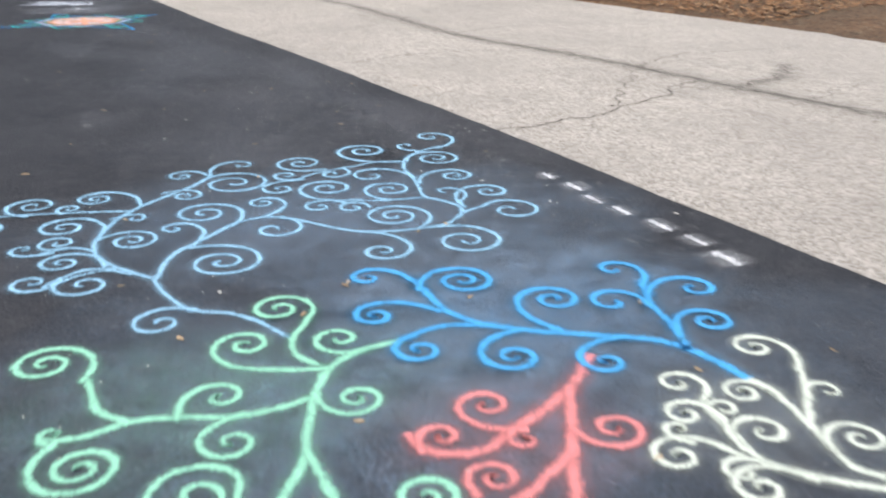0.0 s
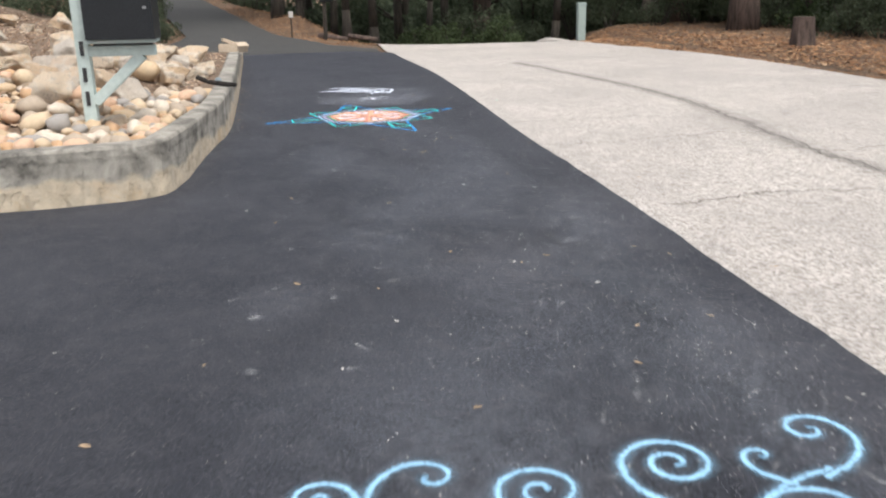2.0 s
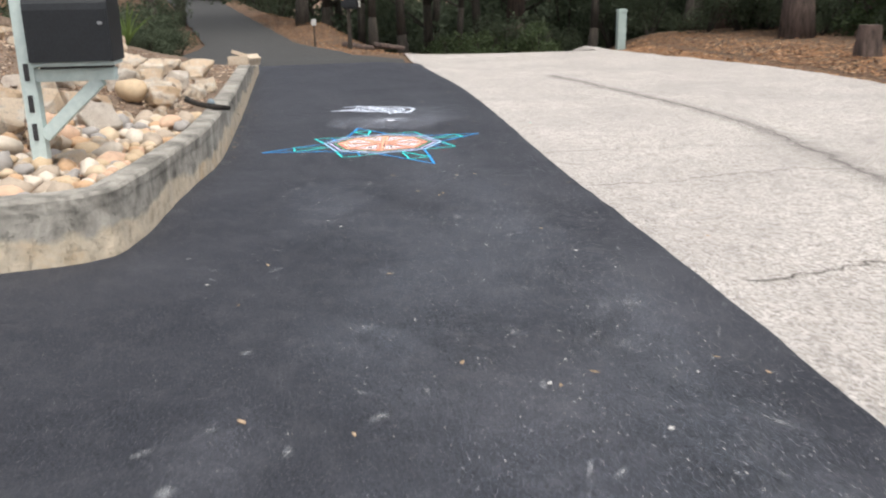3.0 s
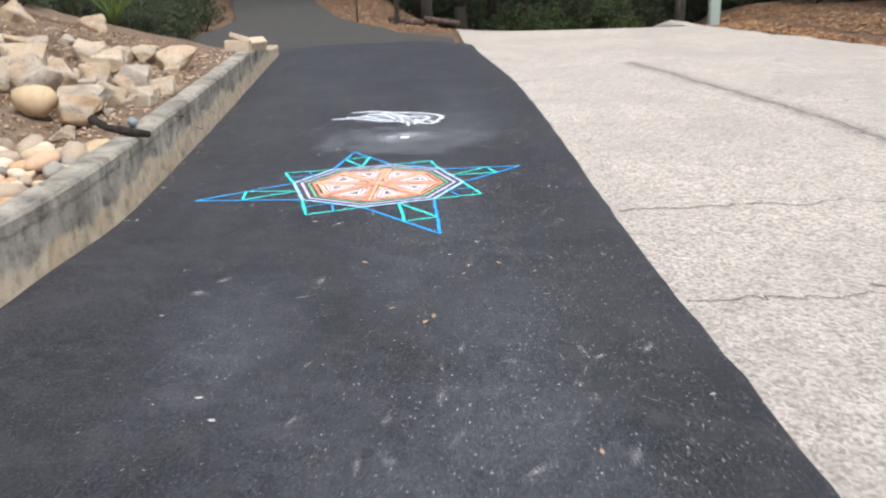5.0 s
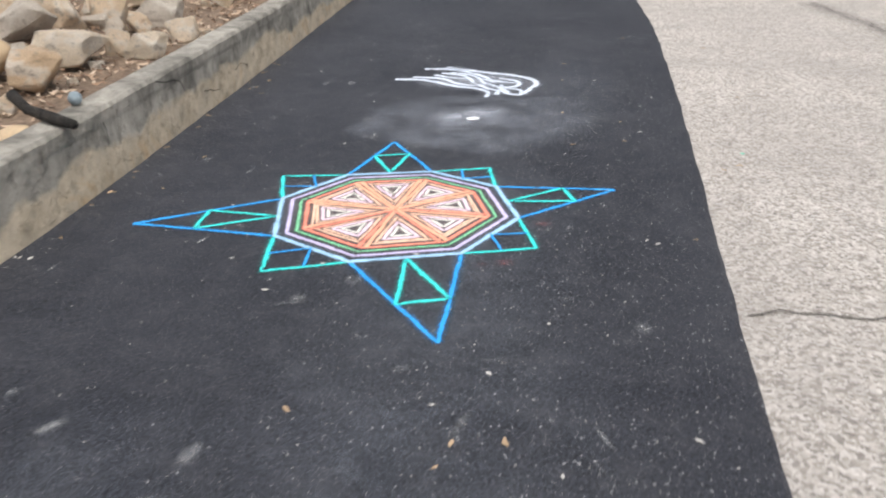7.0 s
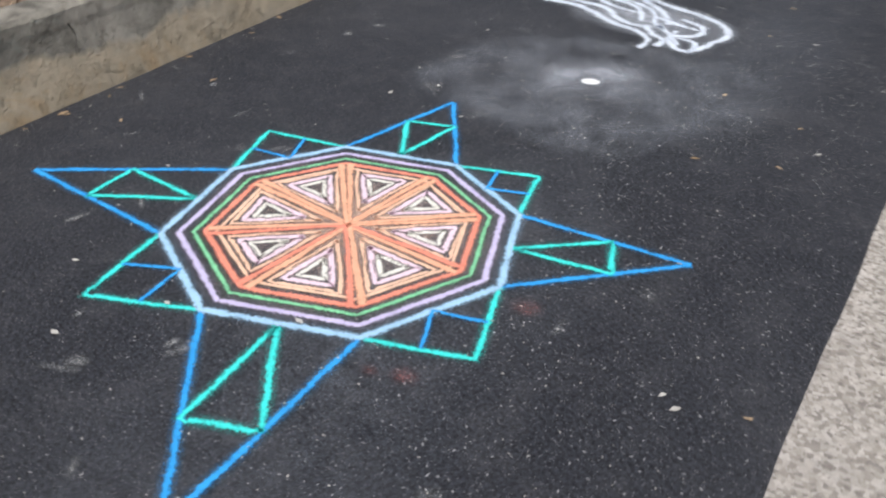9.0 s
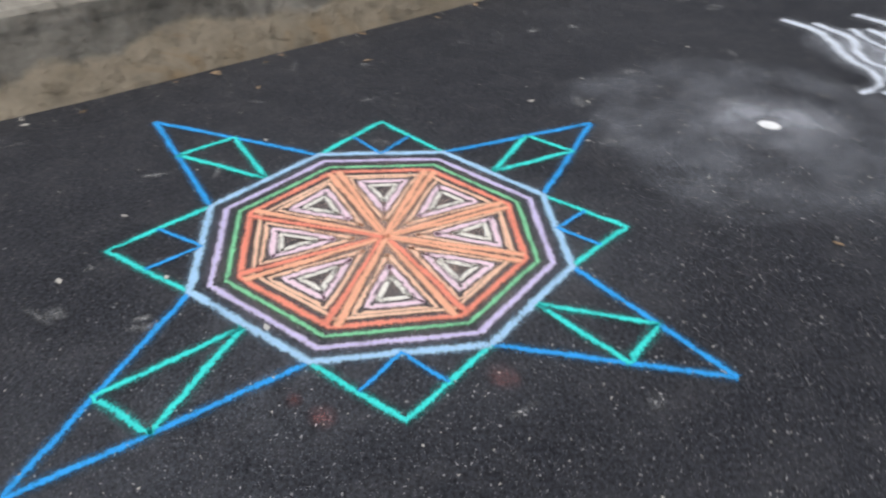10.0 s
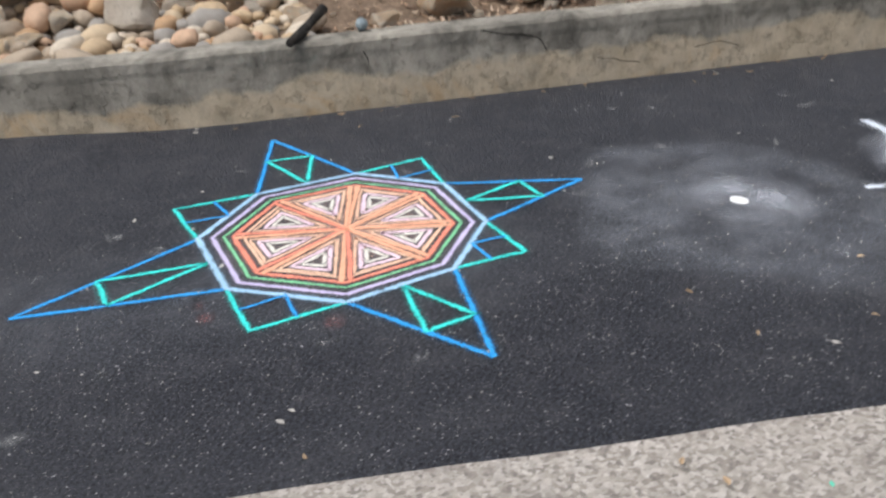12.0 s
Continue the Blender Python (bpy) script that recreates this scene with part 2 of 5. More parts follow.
def litter_material():
    k = Nodes("brown_leaf_litter", 0.95)
    cell = k.cells(26, out="Color")
    tone = k.ramp(k.axis(0, cell), (0.0, (0.09, 0.050, 0.030)), (0.35, (0.26, 0.140, 0.075)), (0.65, (0.35, 0.205, 0.115)), (0.85, (0.15, 0.095, 0.062)), (1.0, (0.42, 0.31, 0.21)))
    fine = k.noise(60, 4, 0.7)
    col = k.mix(k.ramp(fine, (0.35, 0.75), (0.6, 0.0)), tone, (0.07, 0.045, 0.03))
    col = k.mix(k.math("MULTIPLY", k.ramp(k.noise(0.5, 4), (0.40, 0.0), (0.62, 1.0)), 0.6), col, (0.10, 0.075, 0.052))
    return k.done(col, k.math("ADD", fine, k.axis(0, cell)), 0.9, 0.03)


SKIRT = 1.75  # how much wider than its dense core a stroke's loose dust reaches


def chalk_material(name, color, cover=0.62, loose=0.66):
    """Dry chalk dragged over rough asphalt: it catches on the grain and breaks up at the stroke's sides."""
    k = Nodes(name, 1.0)
    k.bsdf.inputs["Specular IOR Level"].default_value = 0.1
    uv = k.add("ShaderNodeTexCoord").outputs["UV"]
    v = k.axis(1, uv)
    side = k.math("MULTIPLY", k.math("ABSOLUTE", k.math("SUBTRACT", v, 0.5)), 2.0)
    grain = k.noise(105, 6, 0.9)
    wide = k.noise(11, 4, 0.6)
    level = k.math("ADD", k.math("MULTIPLY", grain, 2.3), k.math("MULTIPLY", wide, 0.5))
    core = k.math("SUBTRACT", level, k.math("MULTIPLY", k.math("POWER", k.math("MULTIPLY", side, SKIRT), 1.25), 0.62))
    core = k.ramp(k.math("MULTIPLY", core, 0.5), (0.69 - cover * 0.25, 0.0), (0.83 - cover * 0.25, 1.0))
    skirt = k.math("MULTIPLY", k.math("MULTIPLY", k.math("SUBTRACT", 1.0, side), loose), k.ramp(grain, (0.44, 0.0), (0.60, 1.0)))
    alpha = k.math("MULTIPLY", k.math("MAXIMUM", core, skirt), 0.96)
    col = k.mix(k.ramp(wide, (0.3, 0.0), (0.7, 1.0)), tuple(x * 0.86 for x in color), color)
    return k.done(col, grain, 0.5, 0.004, alpha=alpha)


def dust_material(name, color, most, scale, ring=0.0, floor=0.0):
    """Thin smudged chalk dust that fades out towards the rim of its patch."""
    k = Nodes(name, 1.0)
    uv = k.add("ShaderNodeTexCoord").outputs["UV"]
    c = k.add("ShaderNodeVectorMath")
    c.operation = "DISTANCE"
    k.link(uv, c.inputs[0])
    c.inputs[1].default_value = (0.5, 0.5, 0)
    d = k.math("MULTIPLY", c.outputs["Value"], 2.0)
    d = k.math("ADD", d, k.math("MULTIPLY", k.math("SUBTRACT", k.noise(1.8, 5, 0.65), 0.5), 1.0))
    if ring:
        fade = k.ramp(d, (0.0, 0.8), (0.3, 0.5), (0.52, ring), (0.70, 0.5), (1.0, 0.0))
    else:
        fade = k.ramp(d, (0.15, 1.0), (0.95, 0.0))
    cloud = k.ramp(k.noise(scale, 6, 0.65), (0.32, floor), (0.72, 1.0))
    alpha = k.math("MULTIPLY", k.math("MULTIPLY", fade, cloud), most)
    alpha = k.math("MULTIPLY", alpha, k.ramp(k.noise(120, 3, 0.8), (0.40, 0.12), (0.60, 1.0)))
    return k.done(color, None, alpha=alpha)


def bark_material(name, a, b):
    k = Nodes(name, 0.95)
    m = k.add("ShaderNodeMapping")
    m.inputs["Scale"].default_value = (14, 14, 2.2)
    k.link(k.pos, m.inputs["Vector"])
    g = k.noise(1.0, 6, 0.65, co=m.outputs["Vector"], distort=0.4)
    return k.done(k.mix(k.ramp(g, (0.35, 0.0), (0.65, 1.0)), a, b), g, 1.0, 0.05)


def leaf_material(name, a, b):
    k = Nodes(name, 0.85)
    k.bsdf.inputs["Specular IOR Level"].default_value = 0.2
    col = k.mix(k.math("MULTIPLY", k.island, 0.75), a, b)
    col = k.mix(k.math("MULTIPLY", k.noise(0.6, 3), 0.6), col, tuple(v * 0.55 for v in a))
    k.done(col)
    thin, both = k.add("ShaderNodeBsdfTranslucent"), k.add("ShaderNodeMixShader")
    k.link(col, thin.inputs["Color"])
    both.inputs["Fac"].default_value = 0.5
    k.link(k.bsdf.outputs["BSDF"], both.inputs[1])
    k.link(thin.outputs["BSDF"], both.inputs[2])
    k.link(both.outputs["Shader"], k.tree.nodes["Material Output"].inputs["Surface"])
    return k.mat


ASPHALT, ROAD, WALL, STONE, ROCK, LITTER = asphalt_material(), concrete_road_material(), wall_material(), stone_material(), rock_material(), litter_material()
# side road grey, made darker to carry the shade of the trees
OLD_ROAD = plain_material("old_grey_asphalt", (0.040, 0.040, 0.040), (0.078, 0.076, 0.073), 40, 0.9, 0.4)

SOIL = plain_material("dry_brown_mulch", (0.09, 0.062, 0.043), (0.28, 0.20, 0.14), 30, 0.95, 0.9)
PAINT = plain_material("pale_green_paint", (0.46, 0.55, 0.53), (0.58, 0.66, 0.63), 25, 0.6, 0.15)
BOX_BLACK = plain_material("black_enamel", (0.008, 0.009, 0.011), (0.018, 0.02, 0.023), 60, 0.42, 0.1, 0.0)
DIGIT_AND_SHADE = plain_material("dark_digit_and_gap_shade", (0.02, 0.02, 0.022), (0.04, 0.04, 0.042), 60, 0.5)
STEEL = plain_material("worn_steel", (0.45, 0.45, 0.45), (0.6, 0.6, 0.6), 60, 0.35, 0.1, 0.9)
BRICK = plain_material("pale_brick", (0.48, 0.38, 0.28), (0.62, 0.53, 0.42), 30, 0.9, 0.4)
STICK = bark_material("dark_stick_bark", (0.010, 0.009, 0.008), (0.045, 0.038, 0.032))
PINE = bark_material("pine_bark", (0.036, 0.026, 0.022), (0.15, 0.105, 0.086))
OAK = bark_material("dark_oak_bark", (0.018, 0.015, 0.012), (0.07, 0.058, 0.045))
PEDESTAL = plain_material("grey_green_plastic", (0.34, 0.42, 0.39), (0.42, 0.50, 0.47), 10, 0.6, 0.05)
LEAF_DARK = leaf_material("dark_oak_leaves", (0.075, 0.096, 0.060), (0.145, 0.172, 0.108))
LEAF_MID = leaf_material("green_shrub_leaves", (0.065, 0.095, 0.045), (0.15, 0.19, 0.09))
LEAF_PALE = leaf_material("pale_green_blades", (0.12, 0.19, 0.05), (0.28, 0.34, 0.12))
DRY_LEAF = plain_material("dry_tan_leaf", (0.42, 0.28, 0.16), (0.60, 0.47, 0.33), 40, 0.8, 0.3, 0.0, 0.7)
GRIT_GLINT = plain_material("pale_grit_glint", (0.36, 0.36, 0.37), (0.58, 0.58, 0.60), 60, 0.6)
PETAL = plain_material("pale_flakes", (0.50, 0.48, 0.45), (0.66, 0.64, 0.60), 60, 0.8)

SKY_BLUE = chalk_material("light_blue_chalk", (0.36, 0.64, 0.88), 0.70)
BLUE = chalk_material("bright_blue_chalk", (0.10, 0.45, 0.88), 0.82)
MINT = chalk_material("mint_green_chalk", (0.36, 0.77, 0.58), 0.82)
CORAL = chalk_material("coral_red_chalk", (0.82, 0.30, 0.31), 0.82)
CREAM = chalk_material("cream_white_chalk", (0.76, 0.83, 0.75), 0.82)
TEAL = chalk_material("turquoise_chalk", (0.07, 0.84, 0.80), 0.88)
ROYAL = chalk_material("royal_blue_chalk", (0.05, 0.41, 0.94), 0.86)
LILAC = chalk_material("lilac_chalk", (0.70, 0.64, 0.93), 0.9, 0.45)
ICE = chalk_material("ice_blue_chalk", (0.44, 0.70, 0.97), 0.95, 0.55)
GREEN = chalk_material("leaf_green_chalk", (0.28, 0.72, 0.42), 0.8, 0.45)
RED = chalk_material("orange_red_chalk", (0.96, 0.34, 0.25), 1.05, 0.5)
ORANGE = chalk_material("orange_chalk", (1.0, 0.52, 0.35), 1.15, 0.6)
PEACH = chalk_material("peach_chalk", (1.0, 0.66, 0.49), 1.1, 0.55)
CRACK = chalk_material("dark_crack_filler", (0.16, 0.146, 0.132), 0.5)
PINK = chalk_material("pale_pink_chalk", (1.0, 0.78, 0.90), 1.15, 0.5)
SEAM_STAIN = chalk_material("dark_seam_stain", (0.30, 0.282, 0.262), 0.42)
PACKED = plain_material("packed_white_chalk", (0.86, 0.88, 0.92), (0.95, 0.96, 0.98), 90, 0.95, 0.2)
IVORY = chalk_material("ivory_chalk", (0.98, 0.96, 0.90), 1.15, 0.45)
BAR_CHALK = chalk_material("thin_white_chalk", (0.84, 0.86, 0.92), 0.42)
LEAF_BITS = Nodes("rusty_leaf_bits", 0.9)
LEAF_BITS = LEAF_BITS.done(LEAF_BITS.ramp(LEAF_BITS.island, (0.0, (0.08, 0.042, 0.026)), (0.4, (0.25, 0.125, 0.06)), (0.8, (0.38, 0.205, 0.10)), (1.0, (0.50, 0.35, 0.22))))
MULCH_BITS = Nodes("brown_mulch_bits", 0.9)
MULCH_BITS = MULCH_BITS.done(MULCH_BITS.ramp(MULCH_BITS.island, (0.0, (0.10, 0.06, 0.04)), (0.5, (0.33, 0.215, 0.14)), (1.0, (0.62, 0.50, 0.38))))
CRACK_FINE = chalk_material("dark_hairline_crack", (0.13, 0.118, 0.105), 0.8)
ICE_WHITE = chalk_material("bluish_white_chalk", (0.76, 0.83, 0.95), 0.85)
BLUE_STONE = plain_material("blue_grey_stone", (0.17, 0.22, 0.25), (0.30, 0.36, 0.39), 4, 0.7, 0.2)

# ---- ground, roads ----
def in_pavement(n, s):
    return (s < 27.8 and wall_n(s) - 0.1 < n < 9.6 and s > -30) or (s < 8.7 and -9 < n < 9.6 and s > -30)


def ground_height(n, s):
    wobble = 0.03 * noise.noise(Vector((n * 0.9, s * 0.9, 0)))
    back = min(wall_n(s) - n, s - 8.8)
    if -0.4 < back < 0.9 and s < 22.5:
        return -0.08
    return land(n, s) - (0.05 if in_pavement(n, s) or in_pavement(n - 0.3, s) or in_pavement(n + 0.3, s - 0.3) or abs(n - side_n(s)) < 2.6 and s > 22 else 0.0) + (wobble if n > 10.3 or s > 26 else 0)


near = sheet(-36, 30, -30, 100, 0.4, 0.4, ground_height)
ground = tagged(link_mesh("ground", near, LITTER, shade=True), "brown leaf litter and bare soil beside the road", "ground", kind="structure")
far_bm = bmesh.new()
rings = [[far_bm.verts.new(at(0, 15) + Vector((math.cos(a) * r, math.sin(a) * r, z))) for a in [math.tau * i / 48 for i in range(48)]]
         for r, z in ((38, -10.5), (110, -10.5), (300, -6), (1500, 0))]
for ra, rb in zip(rings, rings[1:]):
    for i in range(48):
        far_bm.faces.new((ra[i], rb[i], rb[(i + 1) % 48], ra[(i + 1) % 48]))
far_bm.faces.new(rings[0])
link_mesh("far_ground", far_bm, LITTER, ground)


def ragged(x, amount=0.02):
    return amount * (noise.noise(Vector((x * 1.7, 3.1, 0))) + 0.5 * noise.noise(Vector((x * 7.0, 9.0, 0))))


def pave(n, s):
    return land(n, s) if s > 22 else 0.0


road_bm = sheet(3.15, 9.7, -25, 27.5, 0.3, 0.35, lambda n, s: pave(n, s) - 0.012)
for v in road_bm.verts:
    n = 0.86 * v.co.x + 0.51 * v.co.y
    s = -0.51 * v.co.x + 0.86 * v.co.y
    if n > 7.6:
        v.co += at((ragged(s, 0.18) - 1.6 * smooth(18, 26.5, s)) * smooth(7.6, 9.6, n), 0)
road = tagged(link_mesh("road", road_bm, ROAD, shade=True), "pale worn cracked road surface with dark seams", "road", kind="structure")
side_bm = bmesh.new()
rows = []
for j in range(121):
    s = 22.4 + j * 0.6
    half = 1.15 + 0.9 * (1 - smooth(24.5, 28, s)) + ragged(s, 0.06)
    left, right = side_n(s) - half, max(side_n(s) + half, 3.0 - 2.2 * smooth(23.5, 26.0, s) - 9 * smooth(26, 27, s))
    rows.append([side_bm.verts.new(at(left + (right - left) * i / 8, s, land(left + (right - left) * i / 8, s) + 0.02 - 0.05 * (s < 23.2))) for i in range(9)])
for p, q in zip(rows, rows[1:]):
    for i in range(8):
        side_bm.faces.new((p[i], p[i + 1], q[i + 1], q[i]))
tagged(link_mesh("side_road", side_bm, OLD_ROAD, shade=True), "old grey asphalt side road leading away between the trees", "road", kind="structure")

# black driveway strip: a thin new layer that laps over the old road, with a ragged edge
drive_bm = bmesh.new()
rows = []
for j in range(0, 484):
    s = -25 + j * 48.3 / 483
    left = -9.0 if s < 8.95 else wall_n(s) - 0.12
    right = 3.24 + 0.13 * smooth(1, 6, s) + 0.025 * smooth(6, 8.5, s) * (1 - smooth(9.5, 11.0, s)) + 0.09 * smooth(10, 16, s) - 0.22 * smooth(17, 22.5, s) - 0.8 * smooth(22.4, 23.3, s) + ragged(s, 0.016)
    cells = 24
    across = [left + (right - left) * i / cells for i in range(cells + 1)]
    row = [drive_bm.verts.new(at(n, s + (0.3 * i / cells - 0.3) * smooth(21, 23, s), 0.045 * (1 - smooth(0.45, 1.15, n)) * smooth(9.4, 10.4, s) * (1 - smooth(11.0, 11.9, s)))) for i, n in enumerate(across)]
    row.append(drive_bm.verts.new(at(right + 0.03 + ragged(s * 2.3, 0.012), s, -0.0165)))
    rows.append(row)
for a, b in zip(rows, rows[1:]):
    for i in range(len(a) - 1):
        drive_bm.faces.new((a[i], a[i + 1], b[i + 1], b[i]))
driveway = tagged(link_mesh("driveway", drive_bm, ASPHALT, shade=True), "fresh black asphalt apron with chalk drawings and fallen flakes", "driveway", kind="structure")


def ribbon(points, width, z, taper=0.0, wob=0.0, seed=0):
    """A flat stroke along the points, with across-the-stroke coordinates for the chalk."""
    bm = bmesh.new()
    uv = bm.loops.layers.uv.new("stroke")
    last, run = None, 0.0
    total = len(points) - 1
    for i, p in enumerate(points):
        a, b = points[max(0, i - 1)], points[min(total, i + 1)]
        way = Vector((b[0] - a[0], b[1] - a[1]))
        way = way.normalized() if way.length > 1e-6 else Vector((1, 0))
        w = SKIRT * width * (1 - taper * i / total) * (1 + 0.16 * noise.noise(Vector((p[0] * 14 + seed, p[1] * 14, 1.3))))
        side = Vector((-way.y, way.x)) * w / 2
        off = wob * noise.noise(Vector((p[0] * 9, p[1] * 9, seed)))
        c = Vector((p[0], p[1])) + Vector((-way.y, way.x)) * off
        l, r = bm.verts.new((*(c + side), z)), bm.verts.new((*(c - side), z))
        if last:
            step = math.hypot(p[0] - points[i - 1][0], p[1] - points[i - 1][1])
            f = bm.faces.new((last[1], r, l, last[0]))
            for loop, val in zip(f.loops, ((run, 0), (run + step, 0), (run + step, 1), (run, 1))):
                loop[uv].uv = val
            run += step
        last = (l, r)
    return bm


def spline(pts, steps=9):
    """A smooth curve through the points."""
    p = [Vector(q) for q in pts]
    p = [2 * p[0] - p[1]] + p + [2 * p[-1] - p[-2]]
    out = []
    for i in range(1, len(p) - 2):
        for k in range(steps):
            t = k / steps
            out.append(0.5 * ((2 * p[i]) + (p[i + 1] - p[i - 1]) * t + (2 * p[i - 1] - 5 * p[i] + 4 * p[i + 1] - p[i + 2]) * t * t + (3 * p[i] - 3 * p[i + 1] + p[i + 2] - p[i - 1]) * t ** 3))
    return out + [p[-2]]


def spiral(px, py, cx, cy, loop, turns):
    """A curl that leaves the stem at (px, py) and winds in on (cx, cy) with a loop of that radius; turns is positive anticlockwise."""
    r0, a0 = math.hypot(px - cx, py - cy), math.atan2(py - cy, px - cx)
    count = max(18, int(28 * abs(turns)))
    out = []
    for i in range(count + 1):
        t = i / count
        r = loop * (0.06 + 0.94 * (1 - t) ** 0.9) + (r0 - loop) * math.exp(-abs(turns) * math.tau * t / 0.85)
        a = a0 + turns * math.tau * t
        out.append(Vector((cx + r * math.cos(a), cy + r * math.sin(a))))
    return out


def chalk_tree(label, material, stems, curls, width, z):
    thing = tagged(new("chalk_swirl_tree"), label, "chalk drawing", "chalk swirl drawings")
    for i, (w, *pts) in enumerate(stems):
        part("stem", ribbon(spline(pts), w * 1.65, z + 0.0004 * (i % 3), 0.12, 0.004, i), material, thing)
    for i, row in enumerate(curls):
        r = math.hypot(row[0] - row[2], row[1] - row[3])
        pts = spiral(*row[:4], row[4] * 0.93, row[5])
        pts = [pts[0] + (pts[0] - pts[1]).normalized() * 0.035] + pts
        part("curl", ribbon(pts, width * (1.60 + min(0.55, 1.7 * r)), z + 0.0015 + 0.0003 * (i % 4), 0.25, 0.003, i), material, thing)
    return thing


SKY_CURLS_A = [
    (-2.29, 3.92, -2.23, 4.05, 0.120, -1.6),
    (-2.24, 3.92, -2.04, 3.84, 0.117, 1.6),
    (-1.95, 4.02, -1.96, 4.17, 0.139, -1.7),
    (-1.79, 4.07, -1.76, 4.13, 0.068, -1.2),
    (-1.45, 4.23, -1.69, 4.29, 0.119, 2),
    (-1.49, 4.00, -1.40, 4.00, 0.071, -1.1),
    (-1.23, 4.71, -1.38, 4.71, 0.100, 1.5),
    (-1.23, 4.74, -1.11, 4.94, 0.101, -1.2),
    (-1.23, 4.66, -1.07, 4.59, 0.229, -1.8),
    (-1.37, 4.41, -1.26, 4.36, 0.098, -1.6),
    (-1.47, 3.75, -1.68, 3.86, 0.148, 1.9),
    (-1.46, 3.71, -1.31, 3.70, 0.135, -1.9),
    (-1.59, 3.59, -1.62, 3.66, 0.107, -1.4),
    (-1.62, 3.53, -1.74, 3.58, 0.063, -1.2),
    (-1.33, 3.42, -1.51, 3.43, 0.115, 1.8),
    (-1.44, 3.22, -1.54, 3.22, 0.108, -1.3),
]
SKY_CURLS_B = [
    (-1.02, 3.68, -1.17, 3.86, 0.089, 1.4),
    (-0.91, 3.93, -1.09, 4.08, 0.177, 1.9),
    (-1.02, 3.62, -0.85, 3.46, 0.186, -2),
    (-0.79, 4.05, -0.84, 4.25, 0.105, 1.7),
    (-0.69, 4.03, -0.71, 3.87, 0.139, -1.2),
    (0.27, 4.25, 0.40, 4.18, 0.188, -1.3),
    (0.07, 3.93, 0.17, 3.74, 0.184, -1.8),
    (-0.24, 3.83, -0.19, 3.60, 0.128, -1.6),
    (0.16, 4.24, 0.30, 4.48, 0.131, -1.7),
    (0.15, 4.31, 0.07, 4.47, 0.092, 0.9),
]
SKY_CURLS_C = [
    (0.03, 5.38, -0.04, 5.65, 0.126, 1.5),
    (-0.10, 5.29, -0.18, 5.42, 0.056, -1.1),
    (-0.16, 5.07, 0.01, 5.13, 0.173, -2),
    (-0.07, 4.64, 0.12, 4.77, 0.126, -1.9),
    (-0.22, 5.04, -0.43, 5.28, 0.180, -2),
    (-0.64, 4.86, -0.77, 4.99, 0.165, -1.8),
    (-0.73, 4.67, -0.81, 4.74, 0.087, -1.3),
    (-0.50, 4.88, -0.56, 4.78, 0.098, -1.2),
    (-0.74, 4.65, -0.80, 4.49, 0.108, 1.5),
    (-0.11, 4.73, -0.34, 4.75, 0.150, 1.3),
    (-0.24, 4.33, -0.22, 4.50, 0.148, -1.7),
    (-0.38, 4.31, -0.55, 4.51, 0.172, -2),
    (-0.44, 4.27, -0.55, 4.20, 0.097, 1.3),
    (-0.31, 4.22, -0.38, 4.19, 0.100, 1.2),
    (-0.03, 3.93, -0.17, 4.07, 0.182, 2.1),
]
SKY_STEMS = [
    (0.03, (-1.07, 3.27), (-1.30, 3.42), (-1.42, 3.56), (-1.48, 3.77), (-1.45, 4.13), (-1.27, 4.54), (-1.22, 4.74)),
    (0.024, (-1.44, 4.11), (-1.66, 4.09), (-1.98, 4.03), (-2.26, 3.93)),
    (0.03, (-1.07, 3.27), (-1.08, 3.53), (-1.00, 3.73), (-0.90, 3.96), (-0.77, 4.05)),
    (0.024, (-0.77, 4.05), (-0.64, 4.01), (-0.35, 3.86), (-0.17, 3.86), (-0.01, 3.91)),
    (0.024, (-0.01, 3.91), (0.09, 3.97), (0.17, 4.14), (0.29, 4.26)),
    (0.026, (0.17, 4.14), (0.14, 4.23), (0.05, 4.32), (-0.04, 4.39), (-0.08, 4.60), (-0.17, 4.92)),
    (0.026, (-0.17, 4.92), (-0.17, 5.11), (-0.08, 5.30), (0.03, 5.42)),
    (0.018, (-0.20, 5.04), (-0.34, 5.03), (-0.49, 4.92), (-0.64, 4.81), (-0.74, 4.67)),
    (0.018, (-0.03, 4.37), (-0.24, 4.31), (-0.44, 4.31)),
    (0.022, (0.15, 4.08), (0.15, 4.19), (0.15, 4.30)),
    (0.02, (-1.43, 3.58), (-1.53, 3.61), (-1.62, 3.56), (-1.65, 3.52)),
    (0.02, (-1.18, 3.32), (-1.29, 3.36), (-1.38, 3.31), (-1.45, 3.21)),
]
SKY_CURLS_D = [
    (-1.45, 3.25, -1.33, 3.21, 0.127, 1.3),
    (-0.86, 3.00, -0.93, 2.88, 0.121, 1.4),
]
SKY_TRUNK = [
    (0.026, (-0.45, 2.78), (-0.58, 2.90), (-0.71, 2.97), (-0.86, 3.00), (-1.00, 3.15), (-1.08, 3.28)),
    (0.02, (-1.26, 3.38), (-1.39, 3.36), (-1.46, 3.24), (-1.48, 3.18)),
]
